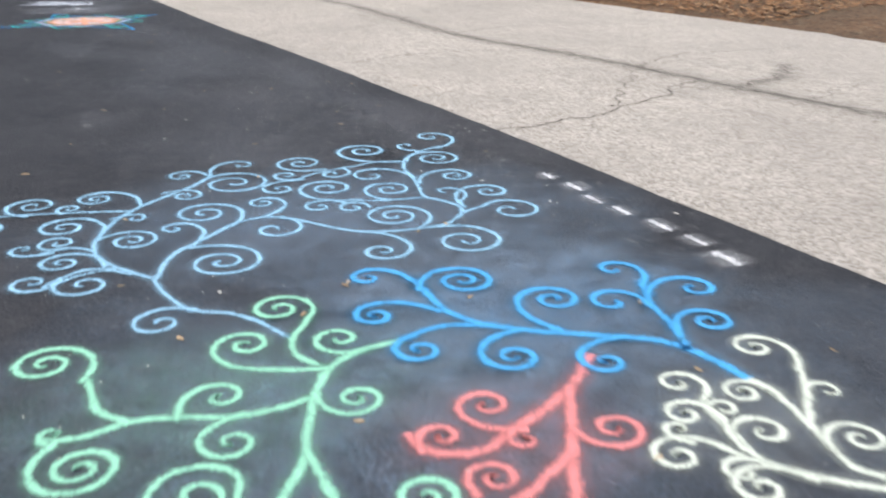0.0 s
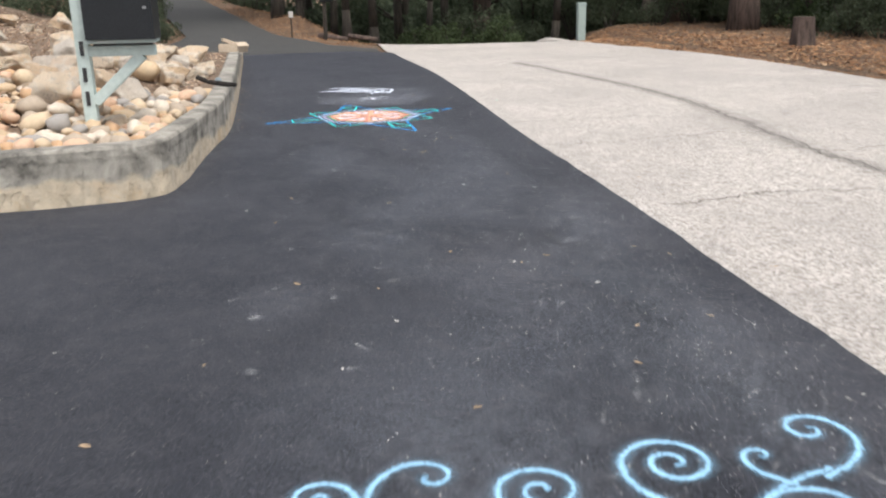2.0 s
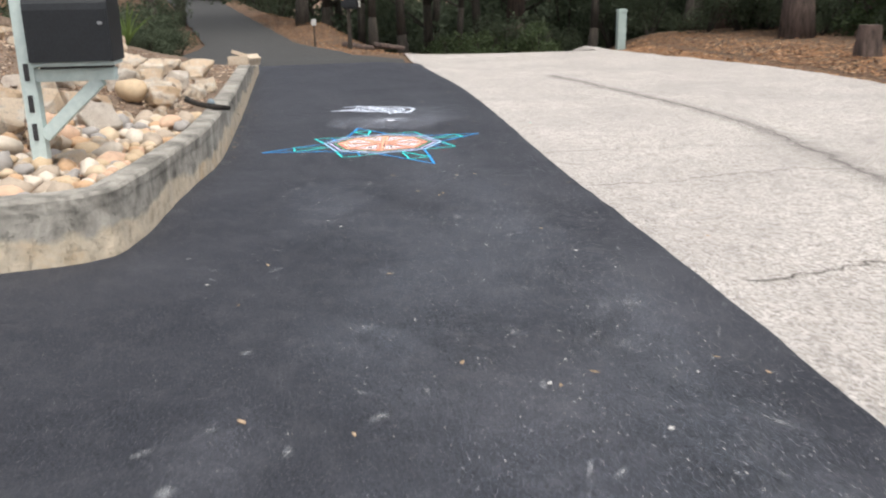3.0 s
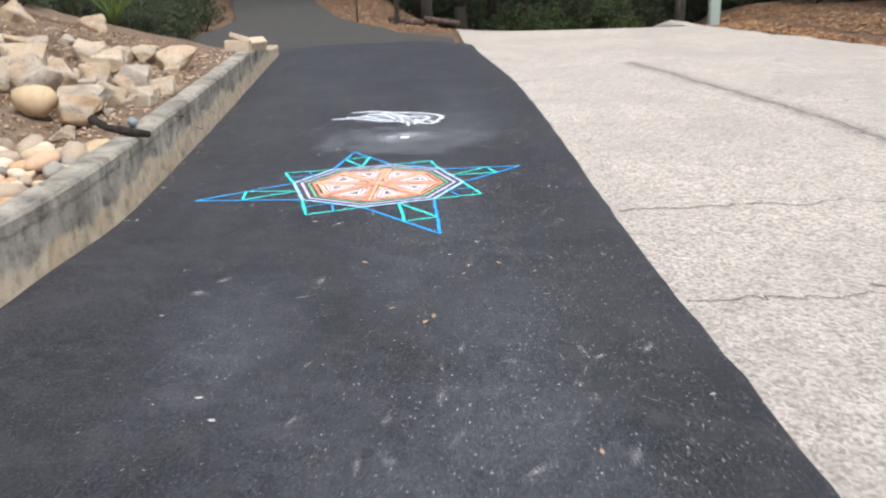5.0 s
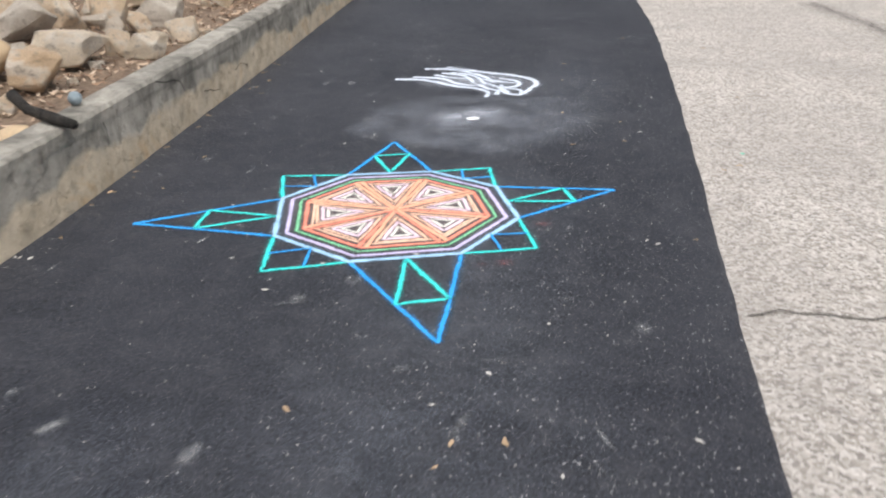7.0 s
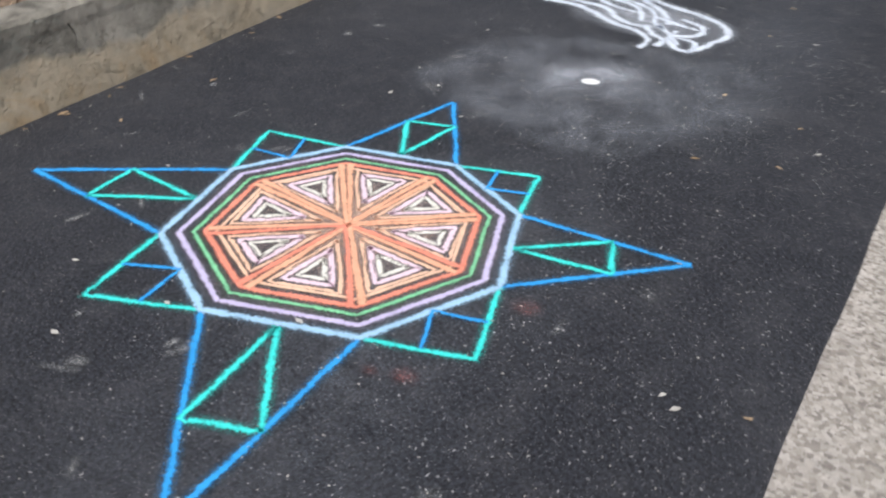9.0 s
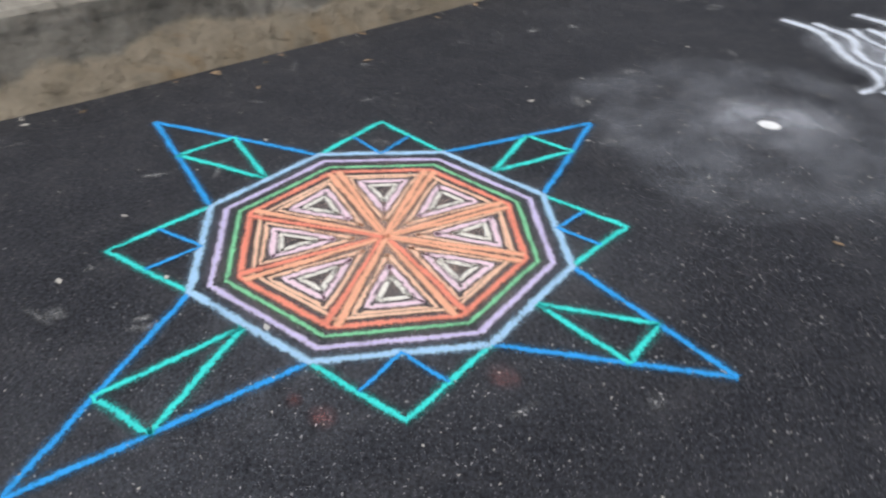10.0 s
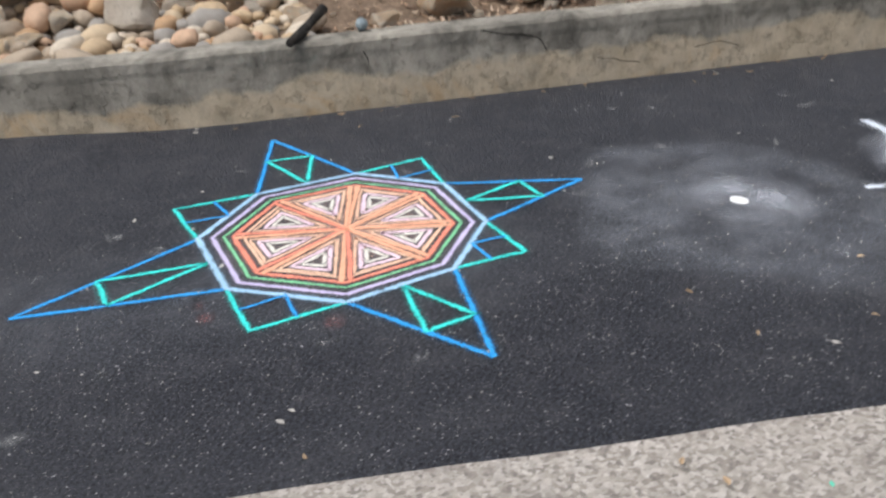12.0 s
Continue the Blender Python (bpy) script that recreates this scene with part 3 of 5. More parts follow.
BLUE_CURLS = [
    (-0.06, 3.29, -0.23, 3.30, 0.090, 1.3),
    (-0.02, 3.21, 0.15, 3.28, 0.150, -2),
    (0.04, 3.01, -0.17, 2.95, 0.092, 1.7),
    (-0.04, 2.78, 0.00, 2.69, 0.100, 1.4),
    (0.47, 2.86, 0.49, 3.11, 0.137, -1.8),
    (0.31, 2.83, 0.31, 2.65, 0.114, 1.7),
    (0.67, 2.79, 0.61, 2.62, 0.089, 1.5),
    (0.86, 3.27, 0.77, 3.41, 0.105, 1.1),
    (0.86, 3.16, 1.05, 3.23, 0.119, -1.3),
    (0.84, 3.08, 0.71, 3.09, 0.126, 1.1),
    (0.90, 2.88, 1.03, 2.93, 0.108, -1.6),
]
BLUE_STEMS = [
    (0.04, (1.04, 2.52), (0.91, 2.71), (0.80, 2.78), (0.61, 2.81), (0.40, 2.84), (0.22, 2.89)),
    (0.03, (0.22, 2.89), (0.06, 2.87), (-0.07, 2.76)),
    (0.034, (0.22, 2.88), (0.08, 3.01), (-0.02, 3.23), (-0.08, 3.32)),
    (0.036, (0.90, 2.71), (0.89, 2.89), (0.85, 3.09), (0.86, 3.30)),
]
GREEN_CURLS = [
    (-1.04, 2.49, -1.20, 2.57, 0.135, 1.9),
    (-0.69, 2.28, -0.59, 2.38, 0.096, -1.3),
    (-0.52, 2.27, -0.50, 2.14, 0.101, 1.5),
    (-0.99, 2.10, -0.87, 2.01, 0.130, 2.1),
    (-1.02, 2.13, -1.01, 2.17, 0.036, -0.9),
    (-0.30, 2.38, -0.18, 2.38, 0.100, 1.6),
    (-0.46, 2.55, -0.59, 2.72, 0.119, -1.7),
    (-0.18, 2.70, -0.28, 2.77, 0.109, -1.4),
    (-0.41, 2.94, -0.53, 3.01, 0.130, 1.7),
    (-0.43, 1.92, -0.54, 1.90, 0.167, 1.6),
    (0.12, 1.91, 0.04, 1.91, 0.094, 1.4),
]
GREEN_STEMS = [
    (0.034, (-0.31, 2.40), (-0.28, 2.58), (-0.18, 2.70), (-0.06, 2.77)),
    (0.034, (-0.40, 1.62), (-0.34, 1.78), (-0.29, 2.05), (-0.30, 2.19), (-0.31, 2.40)),
    (0.03, (-0.06, 1.66), (-0.18, 1.88), (-0.24, 2.01), (-0.29, 2.11)),
    (0.03, (-0.31, 2.39), (-0.41, 2.32), (-0.53, 2.27), (-0.69, 2.27), (-0.82, 2.24), (-0.92, 2.16), (-1.04, 2.14)),
    (0.028, (-0.82, 2.24), (-0.92, 2.29), (-0.98, 2.38), (-1.03, 2.48)),
    (0.028, (-0.28, 2.57), (-0.38, 2.55), (-0.45, 2.55)),
    (0.028, (-0.30, 2.57), (-0.40, 2.65), (-0.44, 2.77), (-0.42, 2.86), (-0.41, 2.94)),
]
RED_CURLS = [
    (0.29, 2.22, 0.21, 2.35, 0.105, -1.5),
    (0.02, 2.13, 0.08, 2.18, 0.067, -1.2),
    (0.46, 2.21, 0.57, 2.23, 0.105, 1.5),
    (0.27, 2.19, 0.31, 2.17, 0.057, 0.8),
    (0.16, 1.94, 0.22, 1.99, 0.086, -1.4),
]
RED_STEMS = [
    (0.04, (0.57, 2.68), (0.47, 2.46), (0.38, 2.33), (0.28, 2.22), (0.20, 2.12), (0.09, 2.10), (0.02, 2.13), (-0.02, 2.20)),
    (0.04, (0.47, 2.46), (0.45, 2.24), (0.43, 2.07), (0.42, 1.92), (0.42, 1.68)),
    (0.034, (0.44, 2.12), (0.36, 2.01), (0.28, 1.91), (0.14, 1.80)),
]
WHITE_CURLS = [
    (1.23, 2.61, 1.13, 2.74, 0.097, 1.6),
    (1.19, 2.43, 1.26, 2.45, 0.070, -0.9),
    (1.15, 2.16, 1.25, 2.19, 0.091, -1.5),
    (1.09, 2.45, 1.00, 2.44, 0.079, 1.5),
    (0.87, 2.40, 0.81, 2.49, 0.087, 1.3),
    (0.87, 2.32, 0.91, 2.34, 0.070, -1.0),
    (0.89, 2.24, 0.79, 2.31, 0.082, 1.5),
    (0.75, 2.17, 0.75, 2.23, 0.047, -1.0),
    (0.90, 2.16, 0.99, 2.22, 0.094, -1.3),
    (0.87, 2.12, 0.72, 2.10, 0.092, 1.5),
    (0.94, 2.06, 0.87, 2.03, 0.067, 1.2),
    (1.03, 2.01, 0.90, 1.96, 0.092, 1.5),
]
WHITE_STEMS = [
    (0.03, (1.03, 2.53), (1.10, 2.43), (1.13, 2.28), (1.15, 2.16), (1.17, 2.06), (1.24, 2.01)),
    (0.026, (1.14, 2.28), (1.19, 2.44), (1.23, 2.59)),
    (0.028, (1.22, 1.96), (1.06, 2.01), (0.94, 2.08), (0.90, 2.21), (0.87, 2.33), (0.87, 2.41)),
]
chalk_tree("light blue chalk tree of many swirling curls on black asphalt", SKY_BLUE, SKY_STEMS + SKY_TRUNK, SKY_CURLS_A + SKY_CURLS_B + SKY_CURLS_C + SKY_CURLS_D, 0.022, 0.0045)
chalk_tree("bright blue chalk branch with thick curls on black asphalt", BLUE, BLUE_STEMS, BLUE_CURLS, 0.027, 0.0072)
chalk_tree("mint green chalk branch with curls on black asphalt", MINT, GREEN_STEMS, GREEN_CURLS, 0.023, 0.0045)
chalk_tree("coral red chalk branch with short curls on black asphalt", CORAL, RED_STEMS, RED_CURLS, 0.027, 0.0045)
chalk_tree("cream white chalk branch with small curls on black asphalt", CREAM, WHITE_STEMS, WHITE_CURLS, 0.023, 0.0045)

# chalk writing, kept as plain bars along the driveway's edge
writing = tagged(new("chalk_writing"), "white chalk writing as plain bars beside the road edge", "chalk writing")
for (x, y), long, wide in (((0.64, 4.78), 0.12, 0.085), ((0.76, 4.58), 0.15, 0.105), ((0.83, 4.36), 0.14, 0.08), ((0.94, 4.18), 0.14, 0.095), ((1.08, 3.97), 0.17, 0.095), ((1.20, 3.77), 0.14, 0.095), ((1.27, 3.55), 0.17, 0.14)):
    c, along = Vector((x, y)), Vector((0.44, -0.90))
    part("bar", ribbon([c + along * long * (k / 6 - 0.5) for k in range(7)], wide, 0.005, 0.0, 0.006, x * 9), BAR_CHALK, writing)


# ---- chalk star ----
CX, CY, RAD = -4.74, 11.85, 0.585


def polar(r, deg):
    return Vector((CX + r * math.cos(radians(deg)), CY + r * math.sin(radians(deg))))


def line(a, b, steps=10):
    return [a.lerp(b, i / steps) for i in range(steps + 1)]


# the hand-drawn octagon: where each corner points and how far it reaches against an even one
CORNERS = [(26.5, 1.003), (70.0, 0.977), (112.0, 0.96), (158.0, 0.98), (202.3, 1.007), (248.6, 1.02), (293.6, 1.022), (340.2, 1.015)]


def corner(r, i):
    deg, reach = CORNERS[i % 8]
    return polar(r * reach, deg)


def side_of(deg):
    """The two corners of the octagon side that a ray at that angle crosses."""
    i = sum(1 for d, _ in CORNERS if d <= deg % 360) - 1
    return corner(RAD, i), corner(RAD, i + 1)


def octagon(name, r, width, material, z, parent):
    pts = [corner(r, i) for i in range(9)]
    path = []
    for a, b in zip(pts, pts[1:]):
        path += line(a, b, 10)[:-1]
    return part(name, ribbon(path + [pts[-1]], width, z, 0, 0.003, r * 50), material, parent)


star = tagged(new("chalk_star"), "eight pointed chalk star with an orange octagon wheel on black asphalt", "chalk drawing")
octagon("outer_ring", RAD, 0.036, ICE, 0.0060, star)
octagon("lilac_ring", RAD * 0.905, 0.030, LILAC, 0.0055, star)
octagon("green_ring", RAD * 0.825, 0.024, GREEN, 0.0055, star)
octagon("red_ring", RAD * 0.762, 0.027, RED, 0.0060, star)
octagon("orange_ring", RAD * 0.700, 0.017, PEACH, 0.0058, star)
RIM = RAD * 0.732 * math.cos(radians(22.5))
SLOPE = math.tan(radians(22.5))
for i in range(8):
    # a spoke of two strokes with a thin dark slit, then three nested triangles in the wedge beside it
    lo = CORNERS[i][0]
    mid = lo + (CORNERS[(i + 1) % 8][0] - lo) % 360 / 2
    out, axis = Vector((math.cos(radians(mid)), math.sin(radians(mid)))), Vector((math.cos(radians(lo)), math.sin(radians(lo))))
    across, beside = Vector((-out.y, out.x)), Vector((-axis.y, axis.x))
    for k, off in enumerate((-0.0165, 0.0165)):
        a, b = corner(RAD * 0.75, i) + beside * off, polar(0.0, lo) + beside * off * 0.25
        part("spoke", ribbon(line(a, b, 12), 0.031, 0.0064 + 0.0002 * (i % 2) + 0.0001 * k, 0.35, 0.004, i * 3 + k), RED if (i, k) in ((6, 0), (7, 0), (0, 1), (5, 1)) else ORANGE, star)
    for d, foot_in, material, width in ((0.036, 0.030, PEACH, 0.019), (0.058, 0.056, PINK, 0.025), (0.079, 0.082, IVORY, 0.022)):
        reach, half = RIM - foot_in, (RIM - foot_in) * SLOPE - d / math.cos(radians(22.5))
        tip = polar(d / math.sin(radians(22.5)), mid)
        p, q = Vector((CX, CY)) + out * reach + across * half, Vector((CX, CY)) + out * reach - across * half
        part("wedge_line", ribbon(line(tip, p, 8) + line(p, q, 8)[1:] + line(q, tip, 8)[1:], width, 0.0052, 0, 0.005, i + d * 90), material, star)
# long blue points, each with a turquoise triangle standing on its octagon side; the share along each edge where the triangle's corners sit
for deg, reach, low, high in ((-135.0, 1.21, 0.50, 0.56), (-41.0, 1.263, 0.57, 0.56), (51.0, 1.097, 0.57, 0.57), (132.5, 1.075, 0.57, 0.55)):
    lo, hi = side_of(deg)
    tip = polar(reach, deg)
    part("blue_point", ribbon(line(lo, tip), 0.030, 0.0045, 0, 0.005, deg), ROYAL, star)
    part("blue_point", ribbon(line(hi, tip), 0.030, 0.0047, 0, 0.005, deg + 3), ROYAL, star)
    a, b, m = lo.lerp(tip, low), hi.lerp(tip, high), ((lo + hi) / 2).lerp(tip, 0.02)
    part("turquoise_triangle", ribbon(line(m, a) + line(a, b)[1:] + line(b, m)[1:], 0.029, 0.0066, 0, 0.005, deg), TEAL, star)
for deg, reach in ((2.6, 0.78), (90.2, 0.748), (180.0, 0.795), (-88.8, 0.83)):
    # short turquoise corner with a small blue chevron
    lo, hi = side_of(deg)
    tip = polar(reach, deg)
    part("turquoise_corner", ribbon(line(lo, tip) + line(tip, hi)[1:], 0.029, 0.0048, 0, 0.005, deg), TEAL, star)
    m = (lo + hi) / 2
    part("blue_chevron", ribbon(line(lo.lerp(tip, 0.52), m, 6) + line(m, hi.lerp(tip, 0.52), 6)[1:], 0.020, 0.0062, 0, 0.004, deg), ROYAL, star)


def patch(name, n_x, n_y, cx, cy, z, material, turn=0.0, parent=None, label=""):
    """A flat oval patch with coordinates from its rim to its middle."""
    bm = bmesh.new()
    uv = bm.loops.layers.uv.new("patch")
    ring = []
    for i in range(40):
        a = math.tau * i / 40
        x, y = math.cos(a), math.sin(a)
        ring.append((bm.verts.new((cx + n_x * x * math.cos(turn) - n_y * y * math.sin(turn), cy + n_x * x * math.sin(turn) + n_y * y * math.cos(turn), z)), (0.5 + x / 2, 0.5 + y / 2)))
    f = bm.faces.new([v for v, _ in ring])
    for loop, (_, val) in zip(f.loops, ring):
        loop[uv].uv = val
    return part(name, bm, material, parent, label)


patch("hub", 0.30, 0.30, CX, CY, 0.0030, dust_material("rubbed_orange_dust", (0.98, 0.64, 0.50), 0.8, 30.0, 0.0, 0.5), 0.0, star)
patch("rubbed_rim", 0.56, 0.56, CX, CY, 0.0026, dust_material("rubbed_pink_dust", (0.92, 0.70, 0.64), 0.55, 26.0, 0.0, 0.4), 0.0, star)

# white wisps and the dusty ring beside the star
wisps = tagged(new("chalk_wisps"), "white chalk flame-like wisps drawn on black asphalt", "chalk drawing")
WISPS = [
    (0.050, (-6.52, 13.81), (-6.34, 13.92), (-6.02, 13.91), (-5.86, 13.94), (-5.72, 13.90), (-5.65, 13.79)),
    (0.048, (-6.46, 13.95), (-6.25, 14.03), (-6.08, 13.98), (-5.94, 13.99), (-5.85, 14.11)),
    (0.040, (-6.37, 14.09), (-6.22, 14.10), (-6.10, 14.14)),
    (0.045, (-6.36, 14.17), (-6.20, 14.20), (-6.08, 14.15), (-5.97, 14.06)),
    (0.055, (-6.56, 14.20), (-6.37, 14.31), (-6.18, 14.30), (-5.98, 14.24), (-5.86, 14.16)),
    (0.045, (-5.91, 14.04), (-5.78, 13.98), (-5.68, 13.97)),
    (0.045, (-5.64, 13.88), (-5.70, 14.02), (-5.77, 14.13)),
]
CURLED_WISPS = [
    (0.040, (-5.90, 14.10), (-5.74, 14.06), (-5.60, 13.99)),
    (0.045, (-5.68, 14.00), (-5.57, 13.95), (-5.50, 13.98), (-5.58, 14.08), (-5.69, 14.06)),
    (0.045, (-5.72, 14.05), (-5.66, 14.16), (-5.74, 14.28), (-5.90, 14.29)),
    (0.055, (-6.46, 14.34), (-6.15, 14.37), (-5.87, 14.42), (-5.70, 14.40), (-5.58, 14.30), (-5.54, 14.16), (-5.49, 14.01)),
    (0.040, (-5.99, 14.18), (-5.85, 14.20), (-5.72, 14.23)),
    (0.040, (-6.32, 14.23), (-6.10, 14.24), (-5.90, 14.10)),
]
for i, (w, *pts) in enumerate(WISPS + CURLED_WISPS):
    part("wisp", ribbon(spline(pts), w * 1.6, 0.0045 + 0.0003 * (i % 6), 0.35, 0.006, i), ICE_WHITE, wisps)
burst = tagged(new("chalk_burst"), "smudged white chalk haze round a bright white spot", "chalk drawing")
patch("wisp_dust", 0.50, 0.34, -5.98, 14.13, 0.0028, dust_material("pale_wisp_dust", (0.76, 0.81, 0.92), 1.0, 12.0, 0.0, 0.45), radians(20), wisps)
patch("haze", 0.86, 0.70, -5.36, 13.26, 0.0022, dust_material("white_chalk_haze", (0.66, 0.71, 0.82), 0.58, 4.5, 0.5), radians(50), burst)
patch("bright_spot", 0.042, 0.034, -5.40, 13.31, 0.0046, PACKED, radians(45), burst, "dense white chalk spot")
patch("glow_smudge", 0.34, 0.26, -5.43, 13.34, 0.0030, dust_material("dense_chalk_dust", (0.78, 0.82, 0.92), 0.85, 5.0), radians(60), burst)
smudges = tagged(new("chalk_dust"), "thin pale blue chalk dust rubbed into black asphalt", "chalk dust", kind="stuff")
BLUE_DUST = dust_material("blue_chalk_dust", (0.38, 0.54, 0.76), 0.52, 8.0, 0.0, 0.30)
for cx, cy, rx, ry in ((-0.4, 4.05, 1.75, 1.1), (0.1, 2.5, 2.0, 1.2), (0.35, 3.3, 1.0, 0.75)):
    patch("dust", rx, ry, cx, cy, 0.0018 + 0.0002 * rx, BLUE_DUST, 0.3, smudges)
for name, tint, curls, rx, ry in (("green", (0.30, 0.62, 0.46), GREEN_CURLS, 1.0, 0.62), ("red", (0.72, 0.30, 0.30), RED_CURLS, 0.50, 0.42), ("deep_blue", (0.16, 0.42, 0.78), BLUE_CURLS, 0.95, 0.45), ("white", (0.62, 0.66, 0.66), WHITE_CURLS, 0.55, 0.42)):
    mx, my = sum(row[2] for row in curls) / len(curls), sum(row[3] for row in curls) / len(curls)
    patch("dust", rx, ry, mx, my, 0.0026, dust_material(name + "_chalk_dust", tint, 0.30, 9.0, 0.0, 0.15), 0.4, smudges)
GREY_DUST = dust_material("grey_scuff_dust", (0.45, 0.46, 0.52), 0.20, 24.0)
for cx, cy, rx, ry in ((-0.2, 6.3, 0.4, 1.2), (-1.5, 6.9, 0.6, 1.0), (-2.4, 6.2, 0.25, 0.5), (0.3, 5.8, 0.3, 0.9), (-1.3, 8.2, 0.5, 1.3)):
    patch("scuff", rx, ry, cx, cy, 0.0016, GREY_DUST, 0.5, smudges)
EDGE_DUST = dust_material("edge_scuff_dust", (0.42, 0.46, 0.54), 0.23, 16.0)
for n, s, rn, rs in ((2.75, 4.6, 0.35, 1.6), (2.9, 7.2, 0.28, 1.7), (2.6, 9.6, 0.5, 1.5), (1.7, 7.6, 0.5, 1.1), (2.3, 12.4, 0.6, 1.4), (1.5, 10.0, 0.5, 1.2), (2.7, 15.0, 0.5, 1.8), (2.0, 5.6, 0.8, 1.4), (2.2, 8.6, 0.9, 1.6), (2.4, 10.9, 0.7, 1.2), (2.7, 6.0, 0.5, 1.5), (1.6, 5.0, 0.8, 1.2)):
    c = at(n, s)
    patch("edge_scuff", rn, rs, c.x, c.y, 0.0014, EDGE_DUST, math.atan2(0.51, 0.86), smudges)
RED_DUST = dust_material("faint_red_chalk_dust", (0.70, 0.24, 0.22), 0.35, 20.0)
for cx, cy, r in ((-3.99, 11.69, 0.05), (-4.10, 12.13, 0.06), (-4.05, 11.62, 0.03)):
    patch("red_smudge", r, r * 0.8, cx, cy, 0.0024, RED_DUST, 0.3, smudges)
SPOT = dust_material("dropped_spot", (0.62, 0.63, 0.64), 0.62, 14.0)
spots = tagged(new("pale_spots"), "small pale droppings and scuffs on black asphalt", "spots", kind="stuff")
rng = random.Random(8)
for cx, cy in [(-2.51, 6.30), (-2.0, 6.61), (-3.57, 8.26), (-1.94, 8.13), (-2.07, 5.42), (-2.77, 8.11), (-1.77, 5.78)] + [tuple(at(rng.uniform(0.6, 3.2), rng.uniform(5.5, 18)).xy) for _ in range(46)]:
    patch("spot", rng.uniform(0.025, 0.075), rng.uniform(0.018, 0.045), cx, cy, 0.0026, SPOT, rng.uniform(0, 6), spots)

for _ in range(90):
    n = 3.2 - abs(rng.gauss(0, 0.7))
    c = at(n, rng.uniform(2.5, 10))
    patch("streak", rng.uniform(0.008, 0.022), rng.uniform(0.03, 0.11), c.x, c.y, 0.0026, SPOT, rng.gauss(0.35, 0.4), spots)
for _ in range(50):
    c = at(rng.uniform(0.6, 3.2), rng.uniform(10, 17))
    patch("streak", rng.uniform(0.008, 0.02), rng.uniform(0.03, 0.09), c.x, c.y, 0.0026, SPOT, rng.uniform(0, 6), spots)


# ---- cracks in the pale road ----
def crack(pts, width, seed, filler=None):
    fine = []
    for p in spline([Vector(p) for p in pts], 34):
        q = p + Vector((noise.noise(Vector((p.x * 3, p.y * 3, seed))), noise.noise(Vector((p.x * 3, p.y * 3, seed + 9))))) * 0.14
        q += Vector((noise.noise(Vector((p.x * 11, p.y * 11, seed))), noise.noise(Vector((p.x * 11, p.y * 11, seed + 5))))) * 0.06
        fine.append(q)
    return link_mesh("crack", ribbon(fine, width * 0.75, -0.006, 0.4, 0.02, seed), filler or CRACK_FINE, road)


def seam_stain(pts, width, seed):
    return link_mesh("seam_stain", ribbon(spline([Vector(p) for p in pts], 40), width, -0.0088, 0.3, 0.12, seed), SEAM_STAIN, road)


seam_stain([(3.6, 6.0), (2.52, 7.58), (1.29, 9.42), (0.11, 10.94), (-1.84, 14.85), (-5.26, 19.2)], 0.34, 3)
seam_stain([(2.6, 7.6), (3.1, 8.1), (3.4, 8.8)], 0.24, 5)
crack([(3.6, 6.0), (2.52, 7.58), (1.29, 9.42), (0.11, 10.94), (-1.84, 14.85), (-5.26, 19.2)], 0.034, 1, CRACK)
crack([(3.5, 6.05), (2.56, 7.50), (1.33, 9.36), (0.2, 10.85)], 0.02, 21)
crack([(0.47, 5.92), (1.02, 6.29), (1.67, 6.99), (2.03, 7.56), (2.3, 8.0)], 0.035, 2)
crack([(-0.96, 8.66), (-0.4, 9.14), (0.16, 9.48), (1.3, 9.6)], 0.03, 3)
crack([(-1.65, 11.15), (-1.02, 11.65), (-0.3, 12.0)], 0.026, 4)
crack([(-3.03, 11.92), (-2.07, 12.54), (-1.2, 12.9)], 0.026, 5)
crack([(-2.32, 10.61), (-1.86, 10.92), (-1.1, 11.2)], 0.02, 6)
crack([(1.84, 8.56), (2.6, 9.4), (3.9, 10.0)], 0.03, 7)
crack([(2.9, 7.0), (3.6, 7.7), (4.6, 8.1)], 0.02, 8)

crack([(1.84, 8.56), (2.5, 9.0), (3.2, 9.25)], 0.02, 10)
crack([(1.3, 6.7), (1.5, 7.4), (1.9, 8.3)], 0.026, 11)
crack([(2.03, 7.56), (2.5, 7.4), (2.9, 7.2)], 0.024, 12)
crack([(2.6, 7.6), (3.1, 8.1), (3.4, 8.8)], 0.026, 13)
crack([(-2.6, 16.2), (-1.9, 16.9), (-1.0, 17.2)], 0.02, 14)
crack([(0.2, 11.0), (0.9, 11.7), (1.9, 11.9)], 0.02, 15)

# ---- low wall round the planting bed ----
def rounded(pts, step=0.12):
    """The polyline with its corners cut twice, in even steps."""
    p = [Vector(q) for q in pts]
    for _ in range(1):
        p = [p[0]] + [q for a, b in zip(p, p[1:]) for q in (a.lerp(b, 0.14), a.lerp(b, 0.86))] + [p[-1]]
    out = []
    for a, b in zip(p, p[1:]):
        k = max(1, round((b - a).length / step))
        out += [a.lerp(b, i / k) for i in range(k)]
    return out + [p[-1]]


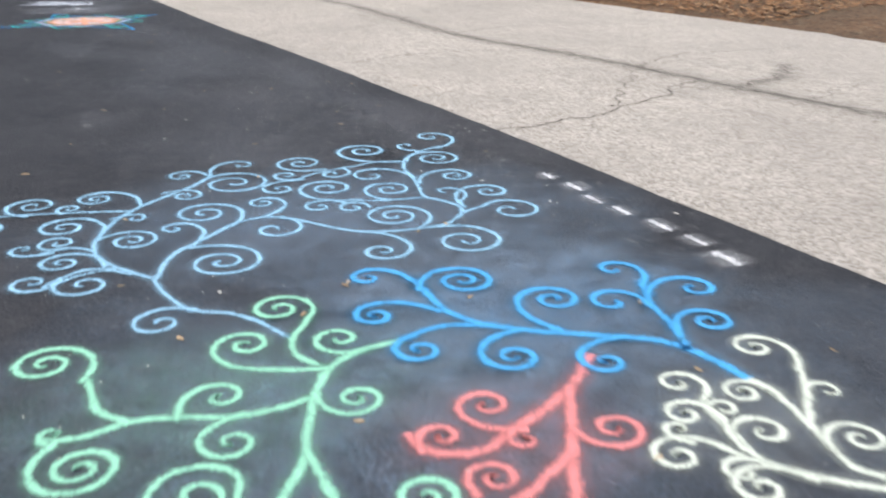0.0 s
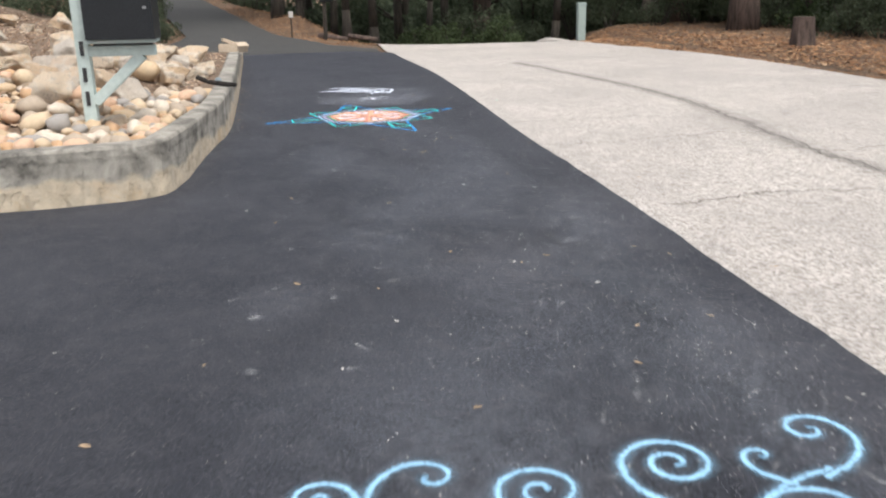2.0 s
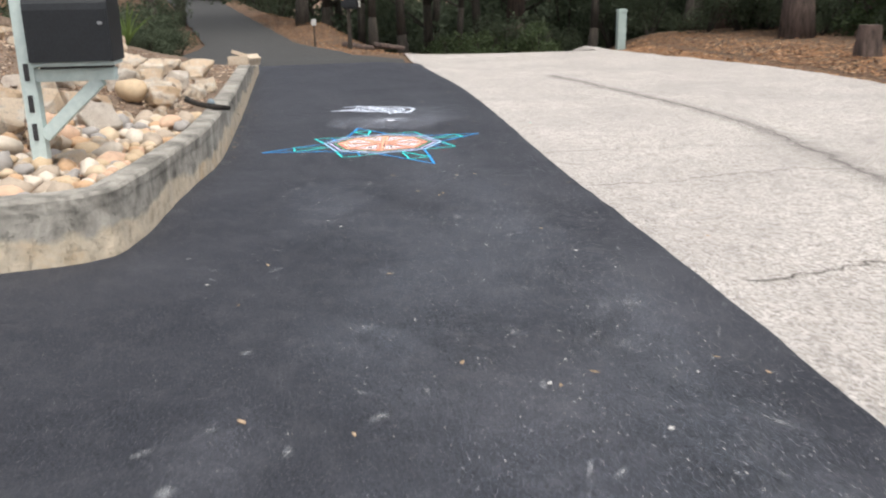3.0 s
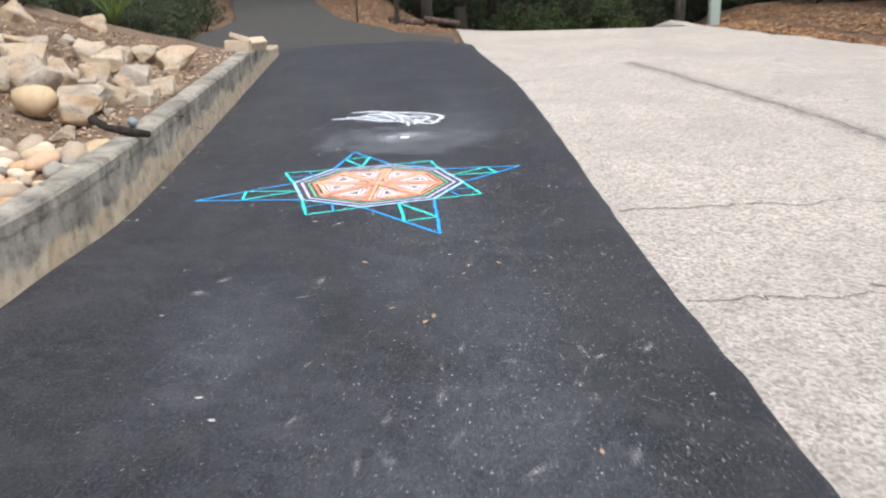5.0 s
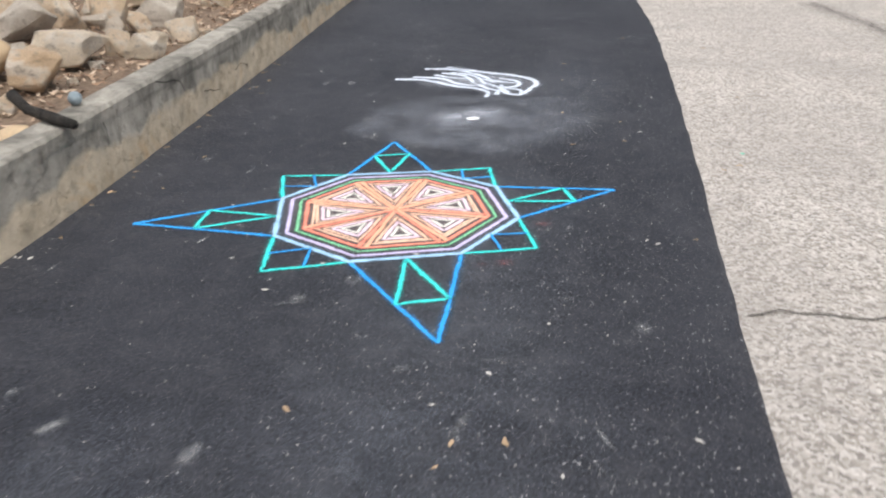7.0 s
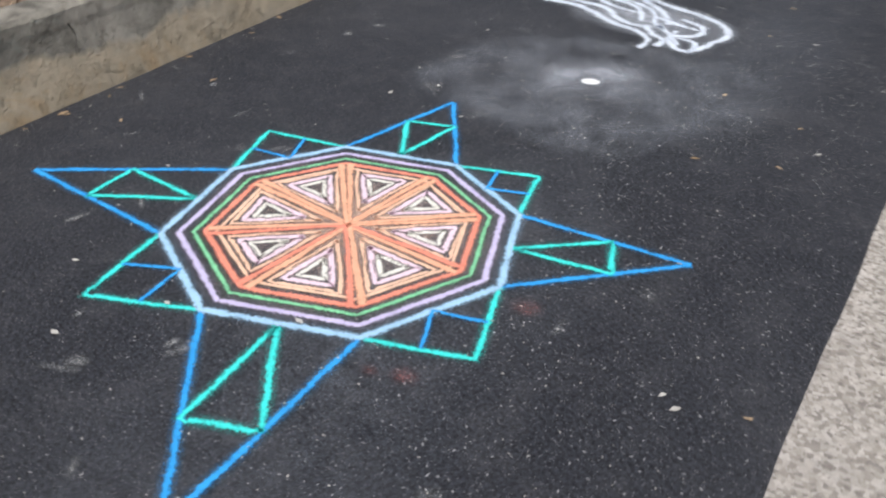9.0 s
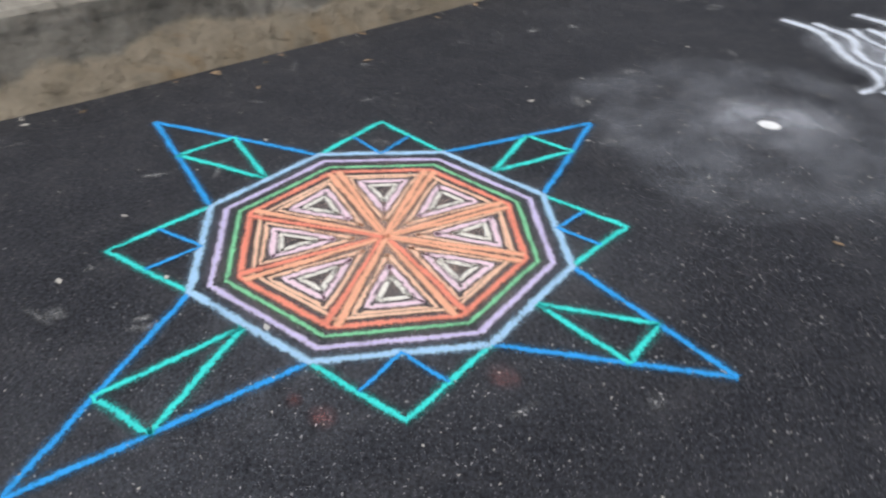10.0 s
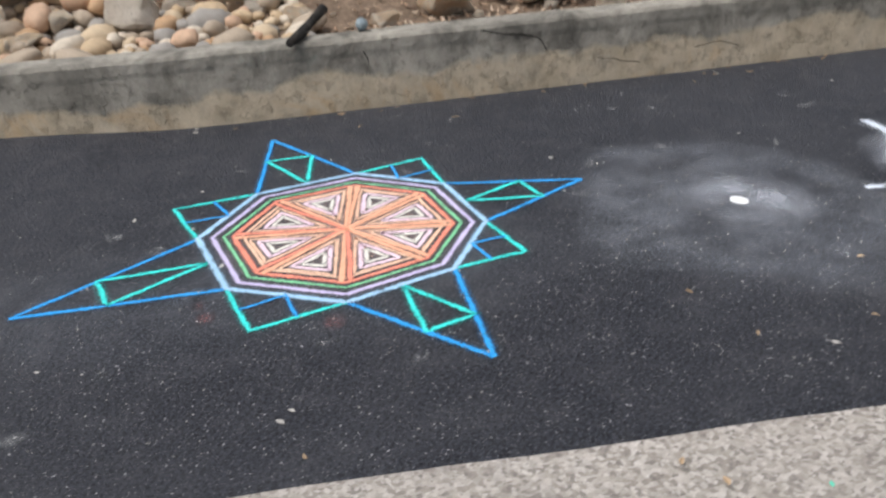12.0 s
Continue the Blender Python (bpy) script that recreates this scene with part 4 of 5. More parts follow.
foot = [(-14, 8.4), (-6, 8.5), (-2.5, 8.58), (-1.2, 8.64), (-0.50, 8.73), (0.02, 8.86), (0.22, 9.02), (0.30, 9.6), (0.37, 10.4), (0.44, 11.2), (0.43, 12.5), (0.39, 13.5), (0.35, 14.5), (0.28, 16.0), (0.2, 17.5), (0.1, 19.5), (0.0, 21.6)]
wall = tagged(new("wall_bed"), "low weathered concrete retaining wall with tan mud stains", "retaining wall", kind="structure")
path = rounded(foot)
profile = [(0.010, -0.06), (0.0, 0.30), (0.004, 0.33), (0.004, 0.38), (-0.010, 0.40), (-0.16, 0.405), (-0.185, 0.385), (-0.19, -0.06)]
cuts = [0] + [next(i for i, p in enumerate(path) if p.y > s) for s in (12.9, 16.6)] + [len(path) - 1]
for a, b in zip(cuts, cuts[1:]):
    bm = bmesh.new()
    sections = []
    for i in range(a, b + 1):
        way = (path[min(len(path) - 1, i + 1)] - path[max(0, i - 1)]).normalized()
        outward = Vector((way.y, -way.x))
        gap = 0.0008 * (1 if i == a else -1 if i == b else 0)
        c = path[i] + way * gap
        low = 0.24 * smooth(17.8, 21.6, c.y)
        wob = 0.006 * noise.noise(Vector((c.x * 3, c.y * 3, 0))) + 0.004 * noise.noise(Vector((c.x * 13, c.y * 13, 2)))
        sections.append([bm.verts.new(at(*(c + outward * (o + wob)), (z - low if z > 0 else z) + (wob if z > 0.3 else 0))) for o, z in profile])
    for p, q in zip(sections, sections[1:]):
        for k in range(len(profile) - 1):
            bm.faces.new((p[k], q[k], q[k + 1], p[k + 1]))
    bm.faces.new(sections[0])
    bm.faces.new(list(reversed(sections[-1])))
    bmesh.ops.recalc_face_normals(bm, faces=bm.faces)
    part("wall_section", bm, WALL, wall)


WALL_CRACK = plain_material("dark_wall_crack", (0.030, 0.027, 0.024), (0.075, 0.068, 0.060), 40, 0.95)


def wall_crack(seed, width, *pts):
    """A thin dark crack along the road face of the wall, given as places along it and heights."""
    bm = bmesh.new()
    last = None
    for p in spline([Vector(q) for q in pts], 8):
        s, z = p.x + 0.02 * noise.noise(Vector((p.x * 9, p.y * 9, seed))), p.y + 0.02 * noise.noise(Vector((p.x * 9, p.y * 9, seed + 4)))
        half = width * (0.5 + 0.5 * abs(noise.noise(Vector((p.x * 17, p.y * 17, seed)))))
        out = wall_n(s) + 0.010 + 0.010 * max(0.0, 0.3 - z) / 0.3
        pair = (bm.verts.new(at(out, s - half * 0.5, z - half)), bm.verts.new(at(out, s + half * 0.5, z + half)))
        if last:
            bm.faces.new((last[0], pair[0], pair[1], last[1]))
        last = pair
    part("wall_crack", bm, WALL_CRACK, wall)


wall_crack(1, 0.006, (13.50, 0.37), (13.68, 0.33), (13.84, 0.29), (13.89, 0.22))
wall_crack(2, 0.004, (14.20, 0.15), (14.32, 0.12), (14.46, 0.09))
wall_crack(3, 0.004, (14.80, 0.15), (14.95, 0.16), (15.08, 0.12))
wall_crack(4, 0.007, (12.84, 0.33), (12.86, 0.26), (12.85, 0.18))


# ---- planting bed ----
def bed_top(n, s):
    return land(n, s) + 0.012 + 0.05 * noise.noise(Vector((n * 1.3, s * 1.3, 4))) + 0.015 * noise.noise(Vector((n * 7, s * 7, 4)))


tagged(link_mesh("bed_soil", sheet(-12, 0.4, 8.85, 22, 0.14, 0.14, bed_top, lambda n, s: n < wall_n(s) - 0.14 and s > 8.95 and min(wall_n(s) - n, s - 8.8) > 0.14), SOIL, shade=True),
       "dry brown mulch and soil of the planting bed", "soil", kind="structure")


def pebble(seed, flat, rough, cuts=2):
    bm = bmesh.new()
    bmesh.ops.create_icosphere(bm, subdivisions=cuts, radius=0.5)
    for v in bm.verts:
        d = v.co.normalized()
        v.co *= 1 + rough * noise.noise(d * 1.7 + Vector((seed * 7.3, 0, 0))) + rough * 0.3 * noise.noise(d * 4 + Vector((0, seed * 3.1, 0)))
        v.co.z *= flat
        v.co.y *= 0.8
    return bm


def angular(seed):
    """A split rock: the hull of scattered points, with its edges worn off."""
    rng = random.Random(seed)
    bm = bmesh.new()
    for _ in range(15):
        d = Vector((rng.uniform(-1, 1), rng.uniform(-1, 1), rng.uniform(-1, 1)))
        d /= max(abs(d.x), abs(d.y), abs(d.z)) ** 0.75
        bm.verts.new(d * 0.52)
    hull = bmesh.ops.convex_hull(bm, input=bm.verts[:])
    bmesh.ops.delete(bm, geom=[v for v in bm.verts if not v.link_faces], context="VERTS")
    bmesh.ops.dissolve_limit(bm, angle_limit=radians(16), verts=bm.verts[:], edges=bm.edges[:])
    bmesh.ops.bevel(bm, geom=bm.edges[:], offset=0.04, segments=1, affect="EDGES")
    bmesh.ops.triangulate(bm, faces=bm.faces[:])
    bmesh.ops.subdivide_edges(bm, edges=[e for e in bm.edges if e.calc_length() > 0.16], cuts=2, use_grid_fill=True)
    shift = Vector((seed * 3.7, seed * 1.3, 0))
    for v in bm.verts:
        v.co *= 1 + 0.10 * noise.noise(v.co * 3 + shift) + 0.05 * noise.noise(v.co * 9 + shift)
    bmesh.ops.recalc_face_normals(bm, faces=bm.faces[:])
    return bm


pebble_meshes = []
for i in range(10):
    ob = link_mesh("stone", pebble(i, 0.62 + 0.05 * (i % 4), 0.28), STONE, shade=True)
    pebble_meshes.append(ob.data)
    bpy.data.objects.remove(ob)
angular_meshes = []
for i in range(12):
    ob = link_mesh("stone", angular(i), ROCK)
    angular_meshes.append(ob.data)
    bpy.data.objects.remove(ob)

stones = tagged(new("river_stones"), "rounded tan and grey river stones filling the bed corner", "stones")
rng = random.Random(11)
placed = []
tries = 0
while len(placed) < 300 and tries < 9000:
    tries += 1
    s = 8.98 + rng.random() ** 1.2 * 3.6
    n = wall_n(s) - 0.26 - rng.random() * (2.4 if s < 11.5 else 0.9)
    if min(wall_n(s) - n, s - 8.8) < 0.25 or (n + s * 0.55 < 4.4):
        continue
    size = rng.uniform(0.09, 0.24) if rng.random() < 0.8 else rng.uniform(0.06, 0.10)
    if any((n - a) ** 2 + (s - b) ** 2 < (0.36 * (size + c)) ** 2 for a, b, c in placed):
        continue
    placed.append((n, s, size))
    ob = new("stone", rng.choice(pebble_meshes))
    ob.parent = stones
    lift = bed_top(n, s) + size * rng.uniform(0.10, 0.34)
    ob.matrix_basis = Matrix.Translation(at(n, s, lift)) @ Euler((rng.uniform(-0.4, 0.4), rng.uniform(-0.4, 0.4), rng.uniform(0, 6.3))).to_matrix().to_4x4() @ Matrix.Diagonal((size * rng.uniform(1.0, 1.35), size, size, 1))


more_stones = tagged(new("river_stones"), "pale rounded river stones along the wall beside the mailbox post", "stones")
count = 0
for _ in range(6000):
    s = 9.0 + rng.random() ** 1.5 * 1.5
    n = rng.uniform(-3.6, -0.4)
    size = rng.uniform(0.09, 0.23)
    if count > 210 or s - 8.8 < 0.25 or any((n - a) ** 2 + (s - b) ** 2 < (0.37 * (size + c)) ** 2 for a, b, c in placed):
        continue
    placed.append((n, s, size))
    count += 1
    ob = new("stone", rng.choice(pebble_meshes))
    ob.parent = more_stones
    ob.matrix_basis = Matrix.Translation(at(n, s, bed_top(n, s) + size * rng.uniform(0.10, 0.34))) @ Euler((rng.uniform(-0.4, 0.4), rng.uniform(-0.4, 0.4), rng.uniform(0, 6.3))).to_matrix().to_4x4() @ Matrix.Diagonal((size * rng.uniform(1.0, 1.35), size, size, 1))


def boulder(n, s, size, long=1.4, high=0.8, turn=None, round_one=False, sink=0.25):
    ob = tagged(new("boulder", rng.choice(pebble_meshes if round_one else angular_meshes)), "tan angular landscape rock resting on the mulch" if not round_one else "large rounded tan cobble in the bed", "rock", "bed rocks")
    ob.matrix_basis = Matrix.Translation(at(n, s, bed_top(n, s) + size * high * (0.5 - sink))) @ Euler((rng.uniform(-0.2, 0.2), rng.uniform(-0.2, 0.2), rng.uniform(0, 6.3) if turn is None else turn)).to_matrix().to_4x4() @ Matrix.Diagonal((size * long, size, size * high, 1))


for i in range(34):
    s = rng.uniform(11.6, 17.5)
    boulder(wall_n(s) - rng.uniform(0.60, 1.1 + 0.35 * (s - 11)), s, rng.uniform(0.08, 0.20), rng.uniform(1.0, 1.5), rng.uniform(0.6, 0.95))
BLOCKS = [(-0.56, 15.52, 0.42, 0.23), (-0.94, 14.86, 0.34, 0.26), (-0.76, 15.14, 0.28, 0.22), (-0.55, 14.16, 0.50, 0.22), (-0.36, 14.50, 0.17, 0.17), (-0.14, 14.48, 0.29, 0.17), (-0.06, 14.88, 0.23, 0.16), (-1.02, 16.02, 0.58, 0.21), (-0.92, 17.36, 0.40, 0.20), (-1.42, 15.20, 0.40, 0.26), (-1.30, 14.20, 0.36, 0.24)]
kept = [(-0.62, 13.35, 0.34)] + [(n, s, w) for n, s, w, _ in BLOCKS]
for i in range(600):
    s = rng.uniform(12.7, 17.5)
    n, size = wall_n(s) - rng.uniform(0.62, 2.2), rng.uniform(0.16, 0.38)
    if len(kept) < 30 and all((n - p) ** 2 + (s - q) ** 2 > (0.46 * (size + r)) ** 2 for p, q, r in kept):
        kept.append((n, s, size))
        boulder(n, s, size, rng.uniform(1.0, 1.35), rng.uniform(0.65, 0.95), sink=0.12)
for n, s, size in ((-1.55, 9.95, 0.52), (-2.25, 9.85, 0.42), (-0.95, 10.75, 0.34), (-1.9, 10.6, 0.40), (-0.45, 11.5, 0.34), (-0.75, 12.1, 0.36)):
    kept.append((n, s, size))
    boulder(n, s, size, rng.uniform(1.0, 1.25), rng.uniform(0.8, 1.0), sink=0.12)
for i in range(900):
    n, s, size = rng.uniform(-3.4, -0.3), rng.uniform(10.1, 13.0), rng.uniform(0.12, 0.32)
    if len(kept) < 92 and n + s * 0.55 < 5.9 and all((n - p) ** 2 + (s - q) ** 2 > (0.46 * (size + r)) ** 2 for p, q, r in kept):
        kept.append((n, s, size))
        boulder(n, s, size, rng.uniform(1.0, 1.4), rng.uniform(0.65, 0.95), sink=0.15)
for i in range(600):
    n, s, size = rng.uniform(-4.2, -1.5), rng.uniform(13.0, 19.0), rng.uniform(0.14, 0.40)
    if len(kept) < 106 and all((n - p) ** 2 + (s - q) ** 2 > (0.6 * (size + r)) ** 2 for p, q, r in kept):
        kept.append((n, s, size))
        boulder(n, s, size, rng.uniform(1.0, 1.5), rng.uniform(0.6, 0.9))
for i in range(70):
    s = rng.uniform(12.0, 18.5)
    n = wall_n(s) - rng.uniform(0.28, 2.4)
    boulder(n, s, rng.uniform(0.03, 0.07), rng.uniform(1.0, 1.4), rng.uniform(0.6, 0.9))
boulder(-0.60, 13.45, 0.33, 1.1, 1.2, 0.4, True, 0.15)
for n, s, w, h in BLOCKS:
    boulder(n, s, w * 0.75, 1.33, h / (w * 0.75) * 1.25, rng.gauss(0.54, 0.15), sink=0.2)
boulder(0.12, 12.25, 0.14, 1.2, 0.8, 0.3, True)

# ---- mailbox on a painted post ----
mail = tagged(new("mailbox"), "large black mailbox on a pale green painted wooden post", "mailbox")
MX, MY = -5.60, 8.45
base = Matrix.Translation((MX, MY, 0)) @ Matrix.Rotation(math.atan2(0.51, 0.86), 4, "Z")
bm = bmesh.new()
box(bm, base @ pose(0, 0, 0.22), 0.10, 0.10, 1.55, 0.006)
post = part("post", bm, PAINT, mail)
bm = bmesh.new()
box(bm, base @ pose(0.31, 0, 0.93), 0.52, 0.09, 0.085, 0.006)
part("arm", bm, PAINT, mail)
bm = bmesh.new()
box(bm, base @ pose(0.32, 0, 1.035), 0.54, 0.26, 0.03, 0.005)
part("shelf", bm, PAINT, mail)
# a dark strip put in for the shade between arm and shelf
bm = bmesh.new()
box(bm, base @ pose(0.32, 0, 1.015), 0.46, 0.10, 0.020)
part("shadow_gap", bm, DIGIT_AND_SHADE, mail, "dark strip standing in for the shade in the gap under the shelf")
bm = bmesh.new()
box(bm, base @ pose(0.045, 0, 0.56) @ Matrix.Rotation(radians(48), 4, "Y"), 0.085, 0.085, 0.56, 0.005)
part("brace", bm, PAINT, mail)
bm = bmesh.new()
prof = [(-0.16, 0.0), (0.16, 0.0), (0.16, 0.33)] + [(0.16 * math.cos(a), 0.33 + 0.16 * math.sin(a)) for a in [math.pi * k / 12 for k in range(1, 12)]] + [(-0.16, 0.33)]
ends = [[bm.verts.new(base @ Vector((x, y, 1.067 + z))) for y, z in prof] for x in (0.06, 0.58)]
for k in range(len(prof)):
    bm.faces.new((ends[0][k], ends[0][(k + 1) % len(prof)], ends[1][(k + 1) % len(prof)], ends[1][k]))
bm.faces.new(ends[0])
bm.faces.new(list(reversed(ends[1])))
bmesh.ops.recalc_face_normals(bm, faces=bm.faces)
body = part("box", bm, BOX_BLACK, mail)
bm = bmesh.new()
ends = [[bm.verts.new(base @ Vector((x, y * 1.04, 1.063 + z * 1.02))) for y, z in prof] for x in (0.582, 0.596)]
for k in range(len(prof)):
    bm.faces.new((ends[0][k], ends[0][(k + 1) % len(prof)], ends[1][(k + 1) % len(prof)], ends[1][k]))
bm.faces.new(ends[0])
bm.faces.new(list(reversed(ends[1])))
bmesh.ops.recalc_face_normals(bm, faces=bm.faces)
part("door", bm, BOX_BLACK, mail)
bm = bmesh.new()
box(bm, base @ pose(0.54, -0.168, 1.30), 0.03, 0.014, 0.02, 0.003)
part("latch", bm, STEEL, body, "small steel latch")
for z in (1.0, 0.79, 0.60):
    bm = bmesh.new()
    box(bm, base @ pose(0, -0.056, z - 0.06), 0.032, 0.010, 0.115, 0.002)
    part("number_bar", bm, DIGIT_AND_SHADE, post, "dark plain bar")

# ---- small things on the wall ----
bm = bmesh.new()
stick_pts = [at(0.08, 12.66, 0.50), at(0.20, 12.58, 0.455), at(0.36, 12.52, 0.435), at(0.50, 12.46, 0.425)]
for i, p in enumerate(stick_pts[:-1]):
    q = stick_pts[i + 1]
    r0, r1 = (0.030, 0.024, 0.030)[i], (0.024, 0.030, 0.022)[i]
    made = bmesh.ops.create_cone(bm, segments=9, radius1=r0, radius2=r1, depth=(q - p).length * 1.1, cap_ends=True)["verts"]
    bmesh.ops.transform(bm, matrix=Matrix.Translation((p + q) / 2) @ (q - p).to_track_quat("Z", "Y").to_matrix().to_4x4(), verts=made)
tagged(link_mesh("stick", bm, STICK, shade=True), "short dark broken stick lying across the wall top", "stick")
grey_stone = tagged(link_mesh("round_stone", pebble(4, 0.9, 0.08), BLUE_STONE, shade=True), "small round blue-grey stone beside the stick on the wall", "stone")
grey_stone.matrix_basis = Matrix.Translation(at(0.28, 12.86, 0.440)) @ Matrix.Diagonal((0.085, 0.085, 0.080, 1))
for n, s, turn, tilt in ((-0.02, 18.35, 0.5, 0.0), (0.12, 18.62, 1.2, 0.5)):
    bm = bmesh.new()
    box(bm, Matrix.Translation(at(n, s, 0.385)) @ Matrix.Rotation(turn, 4, "Z") @ Matrix.Rotation(tilt, 4, "X"), 0.32, 0.14, 0.14, 0.01)
    tagged(link_mesh("brick", bm, BRICK), "loose pale brick lying on the wall top", "brick", "loose bricks")
bm = bmesh.new()
box(bm, Matrix.Translation(at(-0.02, 18.4, 0.53)) @ Matrix.Rotation(0.8, 4, "Z") @ Matrix.Rotation(0.35, 4, "Y"), 0.24, 0.12, 0.06, 0.01)
tagged(link_mesh("brick", bm, BRICK), "broken brick half leaning on another brick", "brick", "loose bricks")

# ---- plants and trees ----
def leaves(bm, centre, spread, count, size, rng, droop=0.3):
    for _ in range(count):
        d = Vector((rng.gauss(0, 1), rng.gauss(0, 1), rng.gauss(0, 1))).normalized() * rng.random() ** 0.45
        c = centre + Vector((d.x * spread.x, d.y * spread.y, d.z * spread.z))
        a = Euler((rng.uniform(-1.2, 1.2), rng.uniform(-1.2, 1.2), rng.uniform(0, 6.3))).to_matrix()
        l, w = size * rng.uniform(0.7, 1.3), size * rng.uniform(0.35, 0.6)
        bm.faces.new([bm.verts.new(c + a @ Vector(p)) for p in ((-l, 0, 0), (-l * 0.1, -w, l * droop * 0.3), (l, 0, 0), (-l * 0.1, w, l * droop * 0.3))])


def limb(bm, a, b, r0, r1, sides=8):
    made = bmesh.ops.create_cone(bm, segments=sides, radius1=r0, radius2=r1, depth=(b - a).length, cap_ends=True)["verts"]
    bmesh.ops.transform(bm, matrix=Matrix.Translation((a + b) / 2) @ (b - a).to_track_quat("Z", "Y").to_matrix().to_4x4(), verts=made)


def make_tree(kind, label, height, radius, bark, leaf, seed, crown_low):
    rng = random.Random(seed)
    thing = tagged(new(kind), label, "tree", "roadside trees")
    bm = bmesh.new()
    p, r = Vector((0, 0, -0.3)), radius
    limbs = []
    for i in range(6):
        q = p + Vector((rng.uniform(-0.12, 0.12), rng.uniform(-0.12, 0.12), height / 6.0))
        limb(bm, p, q, r * (1.35 if i == 0 else 1.0), r * 0.86, 12)
        if i >= 1:
            limbs.append((q, r))
        p, r = q, r * 0.86
    for q, rr in limbs:
        for _ in range(2):
            a = rng.uniform(0, 6.3)
            e = q + Vector((math.cos(a), math.sin(a), 0.5)) * height * rng.uniform(0.14, 0.24)
            limb(bm, q, e, rr * 0.4, rr * 0.12, 6)
    part("trunk", bm, bark, thing, shade=True)
    bm = bmesh.new()
    for _ in range(10):
        a, u = rng.uniform(0, 6.3), rng.random() ** 0.6
        c = Vector((math.cos(a) * u * height * 0.30, math.sin(a) * u * height * 0.30, height * rng.uniform(crown_low, 1.02)))
        leaves(bm, c, Vector((1.0, 1.0, 0.6)) * height * 0.10, 170, 0.13, rng)
    part("crown", bm, leaf, thing)
    return thing


def make_shrub(label, spread, height, leaf, seed, count=1500, size=0.06):
    rng = random.Random(seed)
    thing = tagged(new("shrub"), label, "shrub", "understorey shrubs")
    bm = bmesh.new()
    for _ in range(7):
        a = rng.uniform(0, 6.3)
        limb(bm, Vector((0, 0, -0.2)), Vector((math.cos(a) * spread * 0.5, math.sin(a) * spread * 0.5, height * rng.uniform(0.5, 0.85))), 0.03, 0.01, 5)
    part("branchwork", bm, OAK, thing)
    bm = bmesh.new()
    for _ in range(11):
        a, u = rng.uniform(0, 6.3), rng.random() ** 0.5
        c = Vector((math.cos(a) * u * spread * 0.75, math.sin(a) * u * spread * 0.75, height * rng.uniform(0.2, 0.85)))
        leaves(bm, c, Vector((spread * 0.4, spread * 0.4, height * 0.22)), count // 11, size, rng)
    part("foliage", bm, leaf, thing)
    return thing


def stand(first, spots, rng):
    for i, (n, s, size) in enumerate(spots):
        m = Matrix.Translation(at(n, s, land(n, s) - 0.05)) @ Matrix.Rotation(rng.uniform(0, 6.3), 4, "Z")
        if i == 0:
            first.matrix_basis = m
            first.scale = (size, size, size)
        else:
            copy_thing(first, m).scale = (size, size, size)


rng = random.Random(21)
stand(make_tree("pine_tree", "tall pine with thick reddish brown furrowed trunk", 15, 0.42, PINE, LEAF_DARK, 3, 0.45), [(12.75, 24.7, 0.84), (15.0, 25.0, 0.62), (7.25, 32.5, 0.85), (17.5, 19.0, 0.9), (13.6, 30.5, 0.8), (16.5, 12.0, 0.9)], rng)
# the last four oaks are added for their unseen crowns to shade the bank
stand(make_tree("oak_tree", "dark oak with thin leaning trunk in shade", 9, 0.17, OAK, LEAF_DARK, 4, 0.35),
      [(6.0, 31.5, 1.0), (9.4, 31, 0.9), (12.4, 30.8, 0.9), (12.7, 31.1, 1.0), (3.6, 31, 1.0), (5.1, 30.4, 0.7), (0.5, 32, 1.1), (4.8, 35, 1.2), (8, 37, 1.2), (12, 36, 1.2), (1.2, 34, 0.9), (15, 33, 1.1), (1.5, 38, 1.3), (18, 27, 1.2), (-9.5, 27, 1.0), (-12, 22, 1.1), (-11, 33, 1.1), (-14, 40, 1.2), (5.5, 42, 1.4), (20, 20, 1.2), (2, 46, 1.4), (10, 45, 1.4), (0.5, 47, 1.3), (-14, 15, 1.0), (2.6, 29.5, 0.8), (-3.4, 29.5, 0.8), (-3.6, 34.5, 1.0), (2.3, 34.6, 1.0)], rng)
dark_spots = [(rng.uniform(0.5, 17), rng.uniform(27.5, 33), rng.uniform(0.8, 1.25)) for _ in range(34)] + [(rng.uniform(-2, 18), rng.uniform(33, 44), rng.uniform(1.4, 2.2)) for _ in range(40)]
dark_spots += [(12.0, 28.5, 0.8), (13.2, 28.8, 1.0), (11.2, 30.8, 0.9), (14.4, 28.2, 1.0), (12.6, 31.5, 1.1), (10.6, 32.8, 1.1), (13.6, 25.2, 0.7), (15.2, 24.0, 0.9)]
dark_spots += [(rng.uniform(13.4, 17.5), rng.uniform(10, 30), rng.uniform(0.7, 1.3)) for _ in range(34)] + [(rng.uniform(17, 22), rng.uniform(8, 32), rng.uniform(1.4, 2.2)) for _ in range(26)]
dark_spots = [(n, s + 1.5 + 3.5 * smooth(8.3, 11.5, n), k * 0.9) for n, s, k in dark_spots[:74] if n > 4.1 + 0.06 * (s - 28)] + dark_spots[74:]
